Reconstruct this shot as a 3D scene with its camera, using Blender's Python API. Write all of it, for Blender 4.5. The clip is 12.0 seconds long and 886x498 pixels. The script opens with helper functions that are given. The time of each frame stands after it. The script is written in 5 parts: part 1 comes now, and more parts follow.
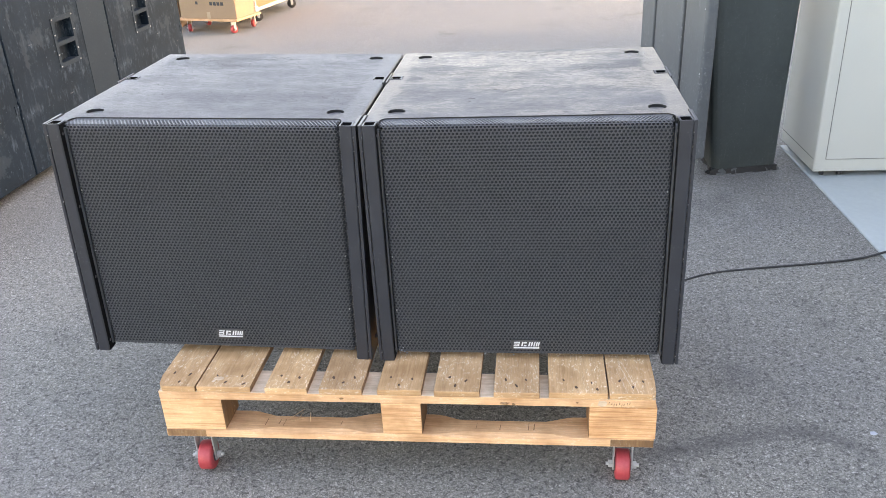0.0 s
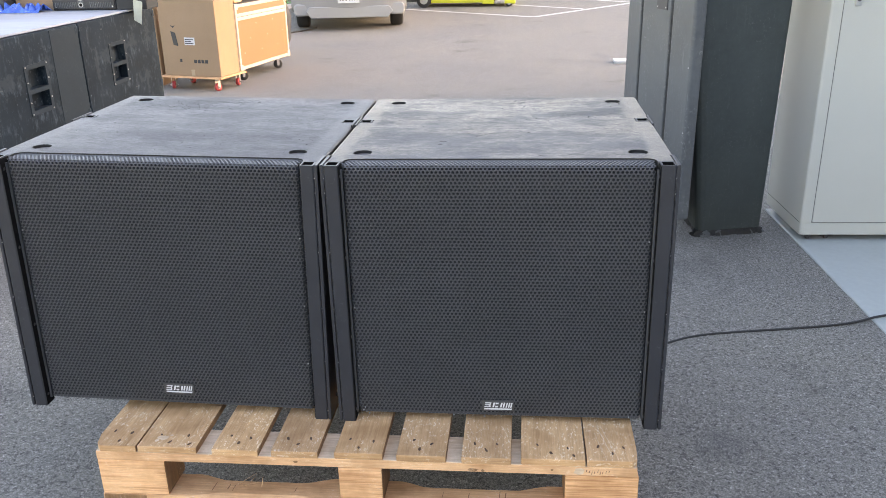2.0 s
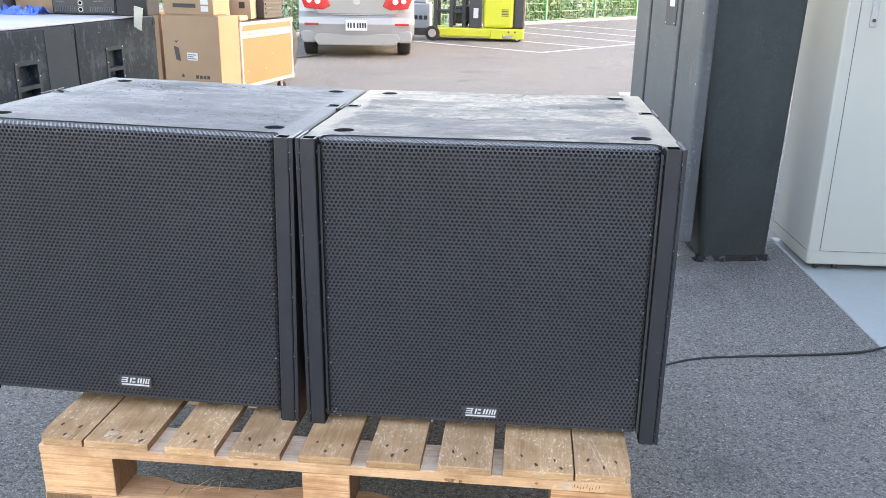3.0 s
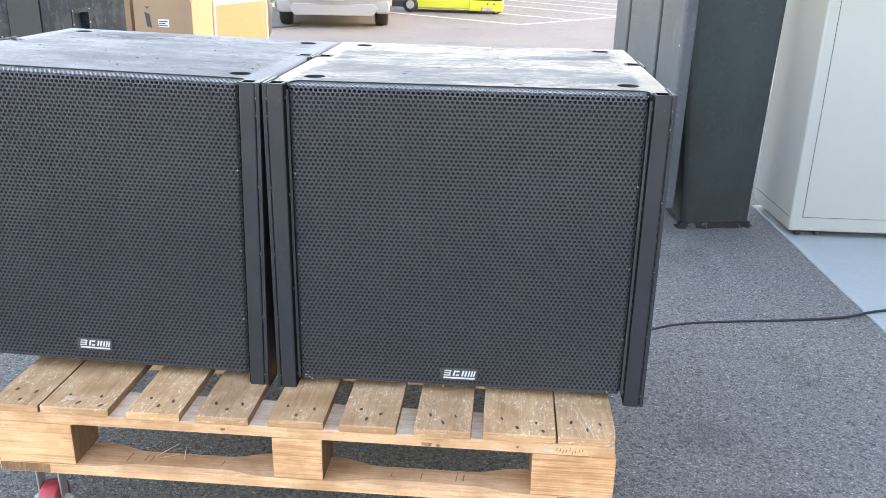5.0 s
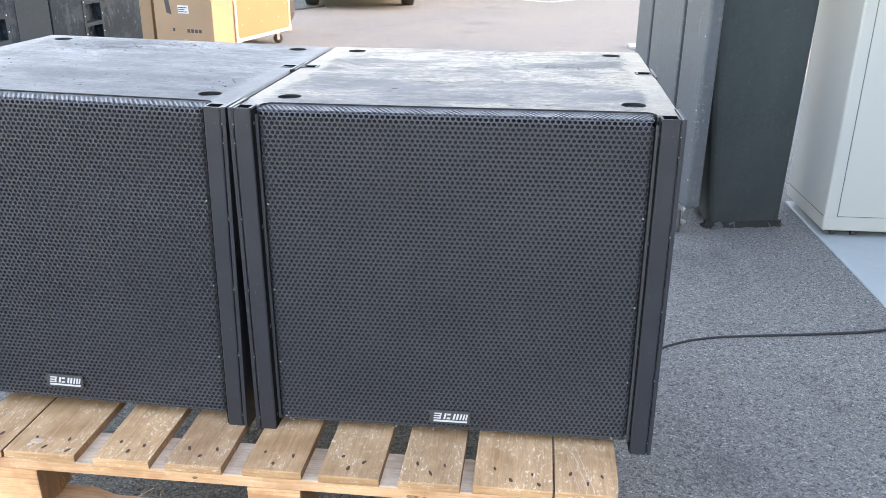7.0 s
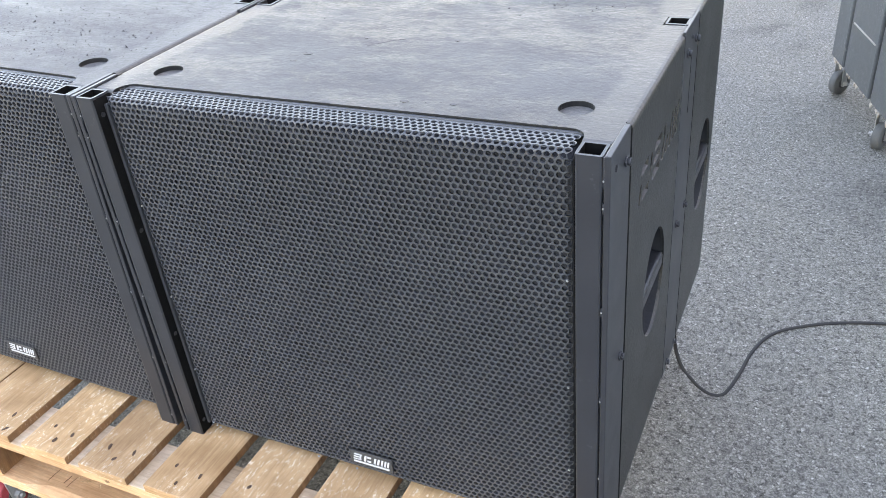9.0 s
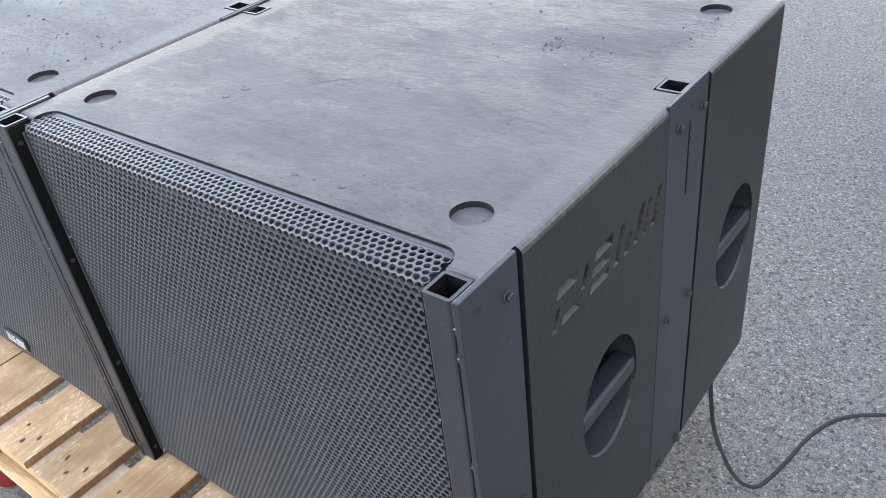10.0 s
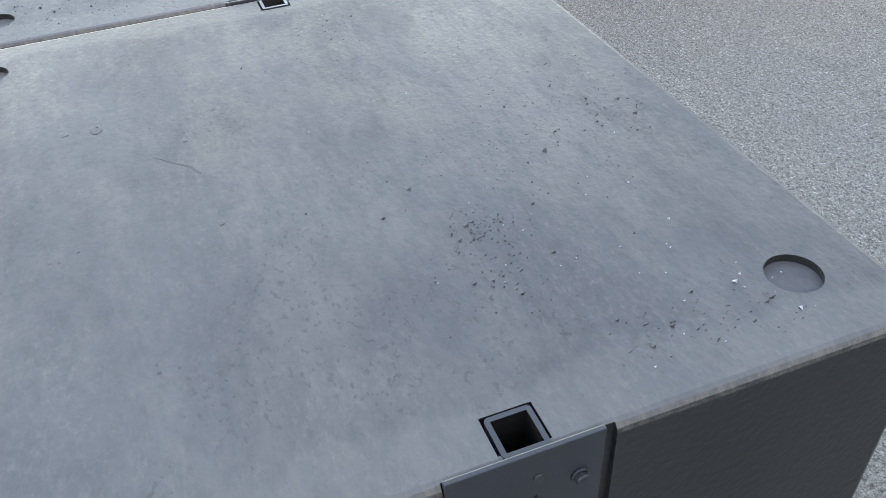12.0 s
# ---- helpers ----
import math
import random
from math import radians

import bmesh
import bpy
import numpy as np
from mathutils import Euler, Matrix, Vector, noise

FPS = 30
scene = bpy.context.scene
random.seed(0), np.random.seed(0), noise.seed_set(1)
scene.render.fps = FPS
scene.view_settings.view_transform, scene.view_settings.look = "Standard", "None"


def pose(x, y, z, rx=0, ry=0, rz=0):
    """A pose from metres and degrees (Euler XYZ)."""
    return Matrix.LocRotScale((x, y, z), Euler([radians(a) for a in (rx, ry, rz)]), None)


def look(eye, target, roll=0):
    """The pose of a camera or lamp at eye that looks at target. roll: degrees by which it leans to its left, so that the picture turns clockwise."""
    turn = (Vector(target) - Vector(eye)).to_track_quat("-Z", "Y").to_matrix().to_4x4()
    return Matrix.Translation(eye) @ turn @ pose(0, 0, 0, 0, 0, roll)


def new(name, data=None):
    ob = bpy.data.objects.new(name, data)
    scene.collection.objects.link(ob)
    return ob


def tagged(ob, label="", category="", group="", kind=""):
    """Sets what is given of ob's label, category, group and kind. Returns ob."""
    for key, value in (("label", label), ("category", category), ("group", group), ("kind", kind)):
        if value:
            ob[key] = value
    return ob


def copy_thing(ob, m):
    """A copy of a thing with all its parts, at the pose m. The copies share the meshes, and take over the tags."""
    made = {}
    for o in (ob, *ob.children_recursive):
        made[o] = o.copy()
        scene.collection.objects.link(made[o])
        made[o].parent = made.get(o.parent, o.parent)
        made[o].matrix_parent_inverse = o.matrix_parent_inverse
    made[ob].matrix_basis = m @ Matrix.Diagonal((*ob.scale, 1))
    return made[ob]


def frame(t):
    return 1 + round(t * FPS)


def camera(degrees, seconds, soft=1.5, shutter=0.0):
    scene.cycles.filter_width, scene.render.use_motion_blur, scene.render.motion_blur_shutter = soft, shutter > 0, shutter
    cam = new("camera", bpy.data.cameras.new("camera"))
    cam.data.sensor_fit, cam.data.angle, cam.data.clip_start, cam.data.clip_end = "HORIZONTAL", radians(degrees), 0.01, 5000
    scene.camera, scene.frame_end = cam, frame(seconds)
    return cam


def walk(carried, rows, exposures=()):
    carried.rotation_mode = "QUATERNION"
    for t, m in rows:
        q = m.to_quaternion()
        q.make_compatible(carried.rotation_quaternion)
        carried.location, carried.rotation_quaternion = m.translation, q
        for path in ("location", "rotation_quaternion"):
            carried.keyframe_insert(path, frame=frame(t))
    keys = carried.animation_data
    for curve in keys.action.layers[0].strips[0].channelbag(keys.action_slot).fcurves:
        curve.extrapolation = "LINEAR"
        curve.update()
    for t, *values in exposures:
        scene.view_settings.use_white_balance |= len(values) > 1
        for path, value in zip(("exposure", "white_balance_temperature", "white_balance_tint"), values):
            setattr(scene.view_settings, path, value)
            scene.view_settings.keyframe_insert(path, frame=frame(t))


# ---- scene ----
cam = camera(56.1, 12.0, soft=0.7)
PATH = [
    (0, (0.397, -1.734, 1.417), (0.181, 0.059, 0.557), -2.6),
    (0.5, (0.397, -1.733, 1.413), (0.193, 0.063, 0.555), -2.3),
    (1, (0.399, -1.72, 1.412), (0.205, 0.076, 0.554), -2.1),
    (1.5, (0.415, -1.668, 1.4), (0.224, 0.144, 0.577), -2.0),
    (2, (0.425, -1.627, 1.329), (0.241, 0.232, 0.615), -1.1),
    (2.5, (0.439, -1.592, 1.257), (0.249, 0.291, 0.61), 0.5),
    (3, (0.451, -1.524, 1.184), (0.261, 0.366, 0.556), 1.1),
    (3.2, (0.448, -1.504, 1.156), (0.256, 0.385, 0.528), 1.1),
    (4.8, (0.452, -1.462, 1.114), (0.313, 0.414, 0.435), 1.6),
    (5, (0.449, -1.459, 1.116), (0.313, 0.417, 0.437), 1.6),
    (5.5, (0.442, -1.459, 1.119), (0.322, 0.416, 0.435), 1.7),
    (6, (0.452, -1.462, 1.129), (0.343, 0.413, 0.441), 1.5),
    (6.5, (0.485, -1.414, 1.149), (0.351, 0.456, 0.452), 1.4),
    (7, (0.514, -1.289, 1.168), (0.302, 0.559, 0.435), 0.6),
    (7.2, (0.538, -1.235, 1.174), (0.315, 0.599, 0.408), 0.5),
    (8.8, (0.903, -0.797, 1.253), (0.114, 0.716, 0.211), -6.3),
    (9, (0.923, -0.726, 1.266), (0.144, 0.771, 0.192), -5.5),
    (9.5, (0.996, -0.568, 1.286), (0.086, 0.799, 0.144), -6.5),
    (10, (1.063, -0.38, 1.294), (-0.013, 0.853, 0.145), -6.9),
    (10.5, (1.028, -0.25, 1.269), (-0.052, 0.959, 0.099), -5.1),
    (11, (0.989, -0.127, 1.248), (-0.075, 1.03, 0.01), -3.9),
    (11.5, (0.974, 0.07, 1.266), (-0.35, 0.901, 0.025), -5.25),
    (11.7, (0.988, 0.164, 1.287), (-0.426, 0.821, 0.037), -5.75),
    (12, (0.996, 0.297, 1.288), (-0.455, 0.797, -0.005), -3.1),
]
EXPOSURE = [(0.0, 3.36, 9100, 24), (1.0, 3.38, 9100, 24), (1.5, 3.38, 9000, 24), (2.0, 2.98, 8800, 24), (2.5, 3.02, 8500, 23), (3.2, 3.22, 8200, 22), (4.8, 3.37, 8200, 22), (7.0, 3.38, 8200, 22), (7.2, 3.55, 8300, 22), (8.8, 3.66, 8900, 22), (9.0, 3.65, 9000, 22), (10.0, 3.58, 9000, 21), (11.0, 3.68, 9000, 20), (11.5, 3.65, 9300, 19), (12.0, 3.4, 9000, 17)]
walk(cam, [(t, look(eye, target, roll)) for t, eye, target, roll in PATH], exposures=EXPOSURE)

# ---- daylight: hazy evening, low sun from beyond the added wall ----
SUN_ELEVATION, SUN_AZIMUTH = 20.0, 80.0      # azimuth from +y towards +x
world = bpy.data.worlds.new("world")
scene.world = world
world.use_nodes = True
wn = world.node_tree
wn.nodes.clear()
sky = wn.nodes.new("ShaderNodeTexSky")
sky.sky_type = "NISHITA"
sky.sun_disc = False
sky.sun_elevation, sky.sun_rotation = radians(SUN_ELEVATION), radians(SUN_AZIMUTH)
sky.air_density, sky.dust_density, sky.ozone_density = 1.0, 1.0, 1.0
bg = wn.nodes.new("ShaderNodeBackground")
bg.inputs["Strength"].default_value = 0.15
wo = wn.nodes.new("ShaderNodeOutputWorld")
wn.links.new(sky.outputs[0], bg.inputs[0])
wn.links.new(bg.outputs[0], wo.inputs[0])
sun = new("sun", bpy.data.lights.new("sun", "SUN"))
sun.data.energy, sun.data.angle, sun.data.color = 0.18, radians(2.0), (1.0, 0.86, 0.68)
a, e = radians(SUN_AZIMUTH), radians(SUN_ELEVATION)
sun_way = Vector((math.sin(a) * math.cos(e), math.cos(a) * math.cos(e), math.sin(e)))
sun.matrix_world = look(sun_way * 40, (0, 0, 0))


# ---- materials ----
def nodes_of(name):
    m = bpy.data.materials.new(name)
    m.use_nodes = True
    t = m.node_tree
    return m, t, t.nodes["Principled BSDF"]


def tex_noise(t, coord, scale, detail=5.0, rough=0.6, stretch=None):
    n = t.nodes.new("ShaderNodeTexNoise")
    n.inputs["Scale"].default_value, n.inputs["Detail"].default_value, n.inputs["Roughness"].default_value = scale, detail, rough
    if stretch:
        mp = t.nodes.new("ShaderNodeMapping")
        mp.inputs["Scale"].default_value = stretch
        t.links.new(coord, mp.inputs[0])
        coord = mp.outputs[0]
    t.links.new(coord, n.inputs["Vector"])
    return n.outputs[0]


def tex_node_color(t, coord, scale):
    n = t.nodes.new("ShaderNodeTexNoise")
    n.inputs["Scale"].default_value = scale
    t.links.new(coord, n.inputs["Vector"])
    return n.outputs["Color"]


def ramp(t, value, stops):
    r = t.nodes.new("ShaderNodeValToRGB")
    el = r.color_ramp.elements
    while len(el) < len(stops):
        el.new(0.5)
    for s, (p, c) in zip(el, stops):
        s.position = p
        s.color = (*c, 1) if isinstance(c, (tuple, list)) else (c, c, c, 1)
    t.links.new(value, r.inputs[0])
    return r.outputs[0]


def mix(t, fac, one, two, kind="MIX"):
    n = t.nodes.new("ShaderNodeMix")
    n.data_type, n.blend_type = "RGBA", kind
    for socket, v in ((n.inputs[0], fac), (n.inputs[6], one), (n.inputs[7], two)):
        if isinstance(v, bpy.types.NodeSocket):
            t.links.new(v, socket)
        elif isinstance(v, (tuple, list)):
            socket.default_value = (*v, 1)
        else:
            socket.default_value = v
    return n.outputs[2]


def bumped(t, b, heights):
    last = None
    for h, strength, dist in heights:
        n = t.nodes.new("ShaderNodeBump")
        n.inputs["Strength"].default_value, n.inputs["Distance"].default_value = strength, dist
        t.links.new(h, n.inputs["Height"])
        if last:
            t.links.new(last, n.inputs["Normal"])
        last = n.outputs[0]
    t.links.new(last, b.inputs["Normal"])


def plain(name, dark, light, rough=0.5, metal=0.0, big=3.0, fine=60.0, bump=0.15, depth=0.002, vary=0.0, stretch=None, spec=0.5, rough_var=0.1, scuff=None):
    """A surface with broad blotches and a fine grain."""
    m, t, b = nodes_of(name)
    co = t.nodes.new("ShaderNodeTexCoord").outputs["Object"]
    n1 = tex_noise(t, co, big, 4, 0.6, stretch)
    n2 = tex_noise(t, co, fine, 6, 0.65, stretch)
    col = mix(t, ramp(t, n1, [(0.3, 0.0), (0.7, 1.0)]), dark, light)
    col = mix(t, 0.35, col, ramp(t, n2, [(0.3, dark), (0.75, light)]))
    if scuff:
        marks = mix(t, 1.0, ramp(t, tex_noise(t, co, 85, 6, 0.75), [(0.58, 0.0), (0.64, 0.8)]), ramp(t, tex_noise(t, co, 9, 4, 0.6), [(0.5, 0.0), (0.6, 1.0)]), "MULTIPLY")
        col = mix(t, marks, col, scuff)
    if vary:
        info = t.nodes.new("ShaderNodeObjectInfo").outputs["Random"]
        col = mix(t, 1.0, col, ramp(t, info, [(0.0, 1.0 - vary), (1.0, 1.0)]), "MULTIPLY")
    t.links.new(col, b.inputs["Base Color"])
    r = t.nodes.new("ShaderNodeMapRange")
    r.inputs[3].default_value, r.inputs[4].default_value = max(0.02, rough - rough_var), min(1.0, rough + rough_var)
    t.links.new(n1, r.inputs[0])
    t.links.new(r.outputs[0], b.inputs["Roughness"])
    b.inputs["Metallic"].default_value = metal
    b.inputs["Specular IOR Level"].default_value = spec
    bumped(t, b, [(n2, bump, depth)])
    return m


def asphalt_material():
    m, t, b = nodes_of("asphalt")
    co = t.nodes.new("ShaderNodeTexCoord").outputs["Object"]
    stone = t.nodes.new("ShaderNodeTexVoronoi")
    stone.inputs["Scale"].default_value = 215.0
    t.links.new(co, stone.inputs["Vector"])
    crack = t.nodes.new("ShaderNodeTexVoronoi")
    crack.feature = "DISTANCE_TO_EDGE"
    crack.inputs["Scale"].default_value = 165.0
    warp = mix(t, 0.012, co, tex_node_color(t, co, 90.0), "ADD")
    t.links.new(warp, crack.inputs["Vector"])
    grain = tex_noise(t, co, 330, 4, 0.7)
    coarse = tex_noise(t, co, 95, 4, 0.62)
    patch = tex_noise(t, co, 0.8, 6, 0.6)
    stain = tex_noise(t, co, 2.1, 6, 0.6)
    sep = t.nodes.new("ShaderNodeSeparateColor")
    t.links.new(stone.outputs["Color"], sep.inputs[0])
    col = ramp(t, sep.outputs[0], [(0.0, 0.07), (0.5, 0.15), (0.93, 0.21), (0.99, 0.38)])
    col = mix(t, 0.4, col, ramp(t, grain, [(0.32, 0.05), (0.68, 0.33)]))
    col = mix(t, 1.0, col, ramp(t, coarse, [(0.36, 0.5), (0.46, 1.0), (0.66, 1.12)]), "MULTIPLY")
    col = mix(t, 1.0, col, ramp(t, crack.outputs["Distance"], [(0.0, 0.5), (0.16, 1.03)]), "MULTIPLY")
    col = mix(t, 1.0, col, ramp(t, patch, [(0.3, (1.13, 1.10, 1.03)), (0.7, (1.36, 1.29, 1.12))]), "MULTIPLY")
    col = mix(t, 1.0, col, ramp(t, stain, [(0.30, 0.72), (0.42, 1.0)]), "MULTIPLY")
    # an old curved oil trail and a round spot beside the pallet
    sx = t.nodes.new("ShaderNodeSeparateXYZ")
    t.links.new(co, sx.inputs[0])

    def calc(kind, one, two):
        n = t.nodes.new("ShaderNodeMath")
        n.operation = kind
        for socket, v in zip(n.inputs, (one, two)):
            if isinstance(v, bpy.types.NodeSocket):
                t.links.new(v, socket)
            elif v is not None:
                socket.default_value = v
        return n.outputs[0]

    arc = calc("MULTIPLY", calc("SINE", calc("MULTIPLY", calc("POWER", calc("MULTIPLY", calc("SUBTRACT", sx.outputs[0], 0.6), 1.4706), 2.0), 3.1416), None), 0.11)
    off = calc("ABSOLUTE", calc("SUBTRACT", sx.outputs[1], arc), None)
    off = calc("ADD", off, calc("MULTIPLY", calc("SUBTRACT", coarse, 0.5), 0.05))
    trail = mix(t, 1.0, ramp(t, off, [(0.008, 0.5), (0.055, 0.0)]), ramp(t, sx.outputs[0], [(0.62, 0.0), (0.7, 1.0)]), "MULTIPLY")
    trail = mix(t, 1.0, trail, ramp(t, calc("MULTIPLY", sx.outputs[0], 0.5), [(0.6, 1.0), (0.65, 0.0)]), "MULTIPLY")
    col = mix(t, trail, col, (0.055, 0.054, 0.052))
    du, dv = calc("SUBTRACT", sx.outputs[0], 1.0), calc("SUBTRACT", sx.outputs[1], 0.36)
    far = calc("ADD", calc("SQRT", calc("ADD", calc("MULTIPLY", du, du), calc("MULTIPLY", dv, dv)), None), calc("MULTIPLY", calc("SUBTRACT", coarse, 0.5), 0.08))
    col = mix(t, ramp(t, far, [(0.03, 0.35), (0.11, 0.0)]), col, (0.06, 0.06, 0.062))
    t.links.new(col, b.inputs["Base Color"])
    b.inputs["Roughness"].default_value = 0.85
    b.inputs["Specular IOR Level"].default_value = 0.25
    bumped(t, b, [(crack.outputs["Distance"], 0.45, 0.003), (coarse, 0.7, 0.005), (grain, 0.6, 0.002)])
    return m


def wood_material(name, dark, light, axis, vary=0.25, wear=0.3, rings=0.0):
    """Sawn softwood with the grain along the axis (0 x, 1 y)."""
    m, t, b = nodes_of(name)
    co = t.nodes.new("ShaderNodeTexCoord").outputs["Object"]
    info = t.nodes.new("ShaderNodeObjectInfo").outputs["Random"]
    mv = t.nodes.new("ShaderNodeMapping")
    t.links.new(co, mv.inputs[0])
    cv = t.nodes.new("ShaderNodeCombineXYZ")
    mul = t.nodes.new("ShaderNodeMath")
    mul.operation = "MULTIPLY"
    mul.inputs[1].default_value = 31.0
    t.links.new(info, mul.inputs[0])
    for i in range(3):
        t.links.new(mul.outputs[0], cv.inputs[i])
    t.links.new(cv.outputs[0], mv.inputs["Location"])
    st = [1.0, 1.0, 1.0]
    st[axis] = 0.06
    g1 = tex_noise(t, mv.outputs[0], 55, 5, 0.65, st)
    g2 = tex_noise(t, mv.outputs[0], 260, 4, 0.7, st)
    blot = tex_noise(t, mv.outputs[0], 9, 5, 0.6)
    chalk = tex_noise(t, mv.outputs[0], 210, 6, 0.75, [0.4 if k == axis else 1.0 for k in range(3)])
    streak = tex_noise(t, mv.outputs[0], 22, 4, 0.6, st)
    col = mix(t, ramp(t, g1, [(0.3, 0.0), (0.72, 1.0)]), dark, light)
    col = mix(t, 0.35, col, ramp(t, g2, [(0.36, [0.7 * c for c in dark]), (0.62, light)]))
    col = mix(t, 1.0, col, ramp(t, blot, [(0.3, (0.68, 0.62, 0.55)), (0.58, (1, 1, 1))]), "MULTIPLY")
    col = mix(t, 1.0, col, ramp(t, streak, [(0.32, (0.86, 0.81, 0.75)), (0.42, (1, 1, 1))]), "MULTIPLY")
    if rings:
        ring = tex_noise(t, mv.outputs[0], 260, 2, 0.5, [0.02 if k == axis else 1.0 for k in range(3)])
        col = mix(t, 1.0, col, ramp(t, ring, [(0.42, (1 - 0.35 * rings, 1 - 0.55 * rings, 1 - 0.7 * rings)), (0.5, (1, 1, 1)), (0.62, (1.04, 1.02, 1.0))]), "MULTIPLY")
    col = mix(t, mix(t, 1.0, ramp(t, chalk, [(0.56, 0.0), (0.6, wear)]), ramp(t, blot, [(0.43, 0.0), (0.56, 1.0)]), "MULTIPLY"), col, (0.88, 0.74, 0.56))
    col = mix(t, 1.0, col, ramp(t, info, [(0.0, (1 - vary, 1 - vary, 1 - vary * 0.9)), (1.0, (1, 1, 1))]), "MULTIPLY")
    t.links.new(col, b.inputs["Base Color"])
    b.inputs["Roughness"].default_value = 0.75
    bumped(t, b, [(g1, 0.4, 0.002), (chalk, 0.4, 0.001)])
    return m


def cabinet_paint(name, amount, tint):
    """Black textured speaker paint, scuffed and dusty on its upper side, with sky light painted in."""
    m, t, b = nodes_of(name)
    co = t.nodes.new("ShaderNodeTexCoord").outputs["Object"]
    info = t.nodes.new("ShaderNodeObjectInfo").outputs["Random"]
    shift = t.nodes.new("ShaderNodeMapping")
    t.links.new(co, shift.inputs[0])
    cv = t.nodes.new("ShaderNodeCombineXYZ")
    for k in range(3):
        t.links.new(info, cv.inputs[k])
    t.links.new(cv.outputs[0], shift.inputs["Location"])
    co = shift.outputs[0]
    peel = tex_noise(t, co, 150, 3, 0.6, (0.8, 1.0, 1.0))
    lines = tex_noise(t, co, 42, 8, 0.7, (0.1, 1.0, 1.0))
    fleck = tex_noise(t, co, 150, 6, 0.75, (0.6, 1.0, 1.0))
    cloud = tex_noise(t, co, 4.5, 7, 0.65)
    ragged = tex_noise(t, co, 7.0, 9, 0.72, (0.45, 1.0, 1.0))
    spots = t.nodes.new("ShaderNodeTexVoronoi")
    spots.inputs["Scale"].default_value = 95.0
    t.links.new(co, spots.inputs["Vector"])
    area = tex_noise(t, co, 6.0, 4, 0.6)
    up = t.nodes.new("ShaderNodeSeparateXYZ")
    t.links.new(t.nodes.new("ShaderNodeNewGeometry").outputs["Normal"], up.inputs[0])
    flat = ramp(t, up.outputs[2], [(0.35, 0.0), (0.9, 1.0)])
    dust = mix(t, 0.6, ramp(t, lines, [(0.45, 0.0), (0.75, 0.25)]), ramp(t, fleck, [(0.48, 0.0), (0.72, 0.4)]))
    dust = mix(t, 1.0, dust, ramp(t, ragged, [(0.38, 0.25), (0.62, 1.0)]), "MULTIPLY")
    dust = mix(t, 1.0, dust, flat, "MULTIPLY")
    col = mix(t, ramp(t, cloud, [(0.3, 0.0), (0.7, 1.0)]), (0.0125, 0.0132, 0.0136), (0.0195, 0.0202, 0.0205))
    # upward faces take a paler grey, painting in the sky's reflection
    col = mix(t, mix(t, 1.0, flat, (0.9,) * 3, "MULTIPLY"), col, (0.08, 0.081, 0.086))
    col = mix(t, dust, col, (0.25, 0.245, 0.232))
    haze = tex_noise(t, co, 3.2, 6, 0.62, (0.7, 1.0, 1.0))
    col = mix(t, 1.0, col, mix(t, flat, (1, 1, 1), ramp(t, haze, [(0.36, (0.8, 0.81, 0.83)), (0.52, (1, 1, 1)), (0.66, (1.22, 1.21, 1.18))])), "MULTIPLY")
    spot = mix(t, 1.0, ramp(t, spots.outputs["Distance"], [(0.1, 1.0), (0.2, 0.0)]), ramp(t, area, [(0.60, 0.0), (0.68, 0.7)]), "MULTIPLY")
    spot = mix(t, 1.0, spot, flat, "MULTIPLY")
    col = mix(t, spot, col, (0.012, 0.012, 0.012))
    crack = ramp(t, tex_noise(t, co, 75, 6, 0.8, (0.45, 1.0, 1.0)), [(0.43, 0.0), (0.49, 1.0)])
    col = mix(t, 1.0, col, mix(t, flat, (1, 1, 1), mix(t, crack, (0.92,) * 3, (1, 1, 1))), "MULTIPLY")
    settled = ramp(t, tex_noise(t, co, 6.5, 12, 0.78, (0.5, 1.0, 1.0)), [(0.455, 0.0), (0.60, 0.12 * amount)])
    col = mix(t, mix(t, 1.0, settled, flat, "MULTIPLY"), col, (0.26, 0.24, 0.205))
    chip = tex_noise(t, co, 180, 3, 0.6, (0.75, 1.0, 1.0))
    place = tex_noise(t, co, 6.5, 7, 0.7, (0.55, 1.0, 1.0))
    chips = mix(t, 1.0, ramp(t, chip, [(0.585, 0.0), (0.615, 1.0)]), ramp(t, place, [(0.5, 0.0), (0.56, 1.0)]), "MULTIPLY")
    col = mix(t, mix(t, 1.0, chips, mix(t, 1.0, flat, (0.3,) * 3, "MULTIPLY"), "MULTIPLY"), col, (0.022, 0.022, 0.024))
    flakes = mix(t, 1.0, ramp(t, chip, [(0.36, 1.0), (0.41, 0.0)]), ramp(t, place, [(0.4, 1.0), (0.48, 0.0)]), "MULTIPLY")
    col = mix(t, mix(t, 1.0, flakes, mix(t, 1.0, flat, (0.06,) * 3, "MULTIPLY"), "MULTIPLY"), col, (0.3, 0.295, 0.28))
    # the outer strips of the top are rubbed paler
    raw = t.nodes.new("ShaderNodeSeparateXYZ")
    t.links.new(t.nodes.new("ShaderNodeTexCoord").outputs["Object"], raw.inputs[0])
    side = t.nodes.new("ShaderNodeMath")
    side.operation = "ABSOLUTE"
    t.links.new(raw.outputs[0], side.inputs[0])
    strip = mix(t, 1.0, ramp(t, mix(t, 0.10, side.outputs[0], ragged), [(0.333, 0.0), (0.343, 1.0)]), mix(t, 1.0, flat, (0.75,) * 3, "MULTIPLY"), "MULTIPLY")
    col = mix(t, mix(t, 1.0, strip, (0.24,) * 3, "MULTIPLY"), col, (0.155, 0.152, 0.145))
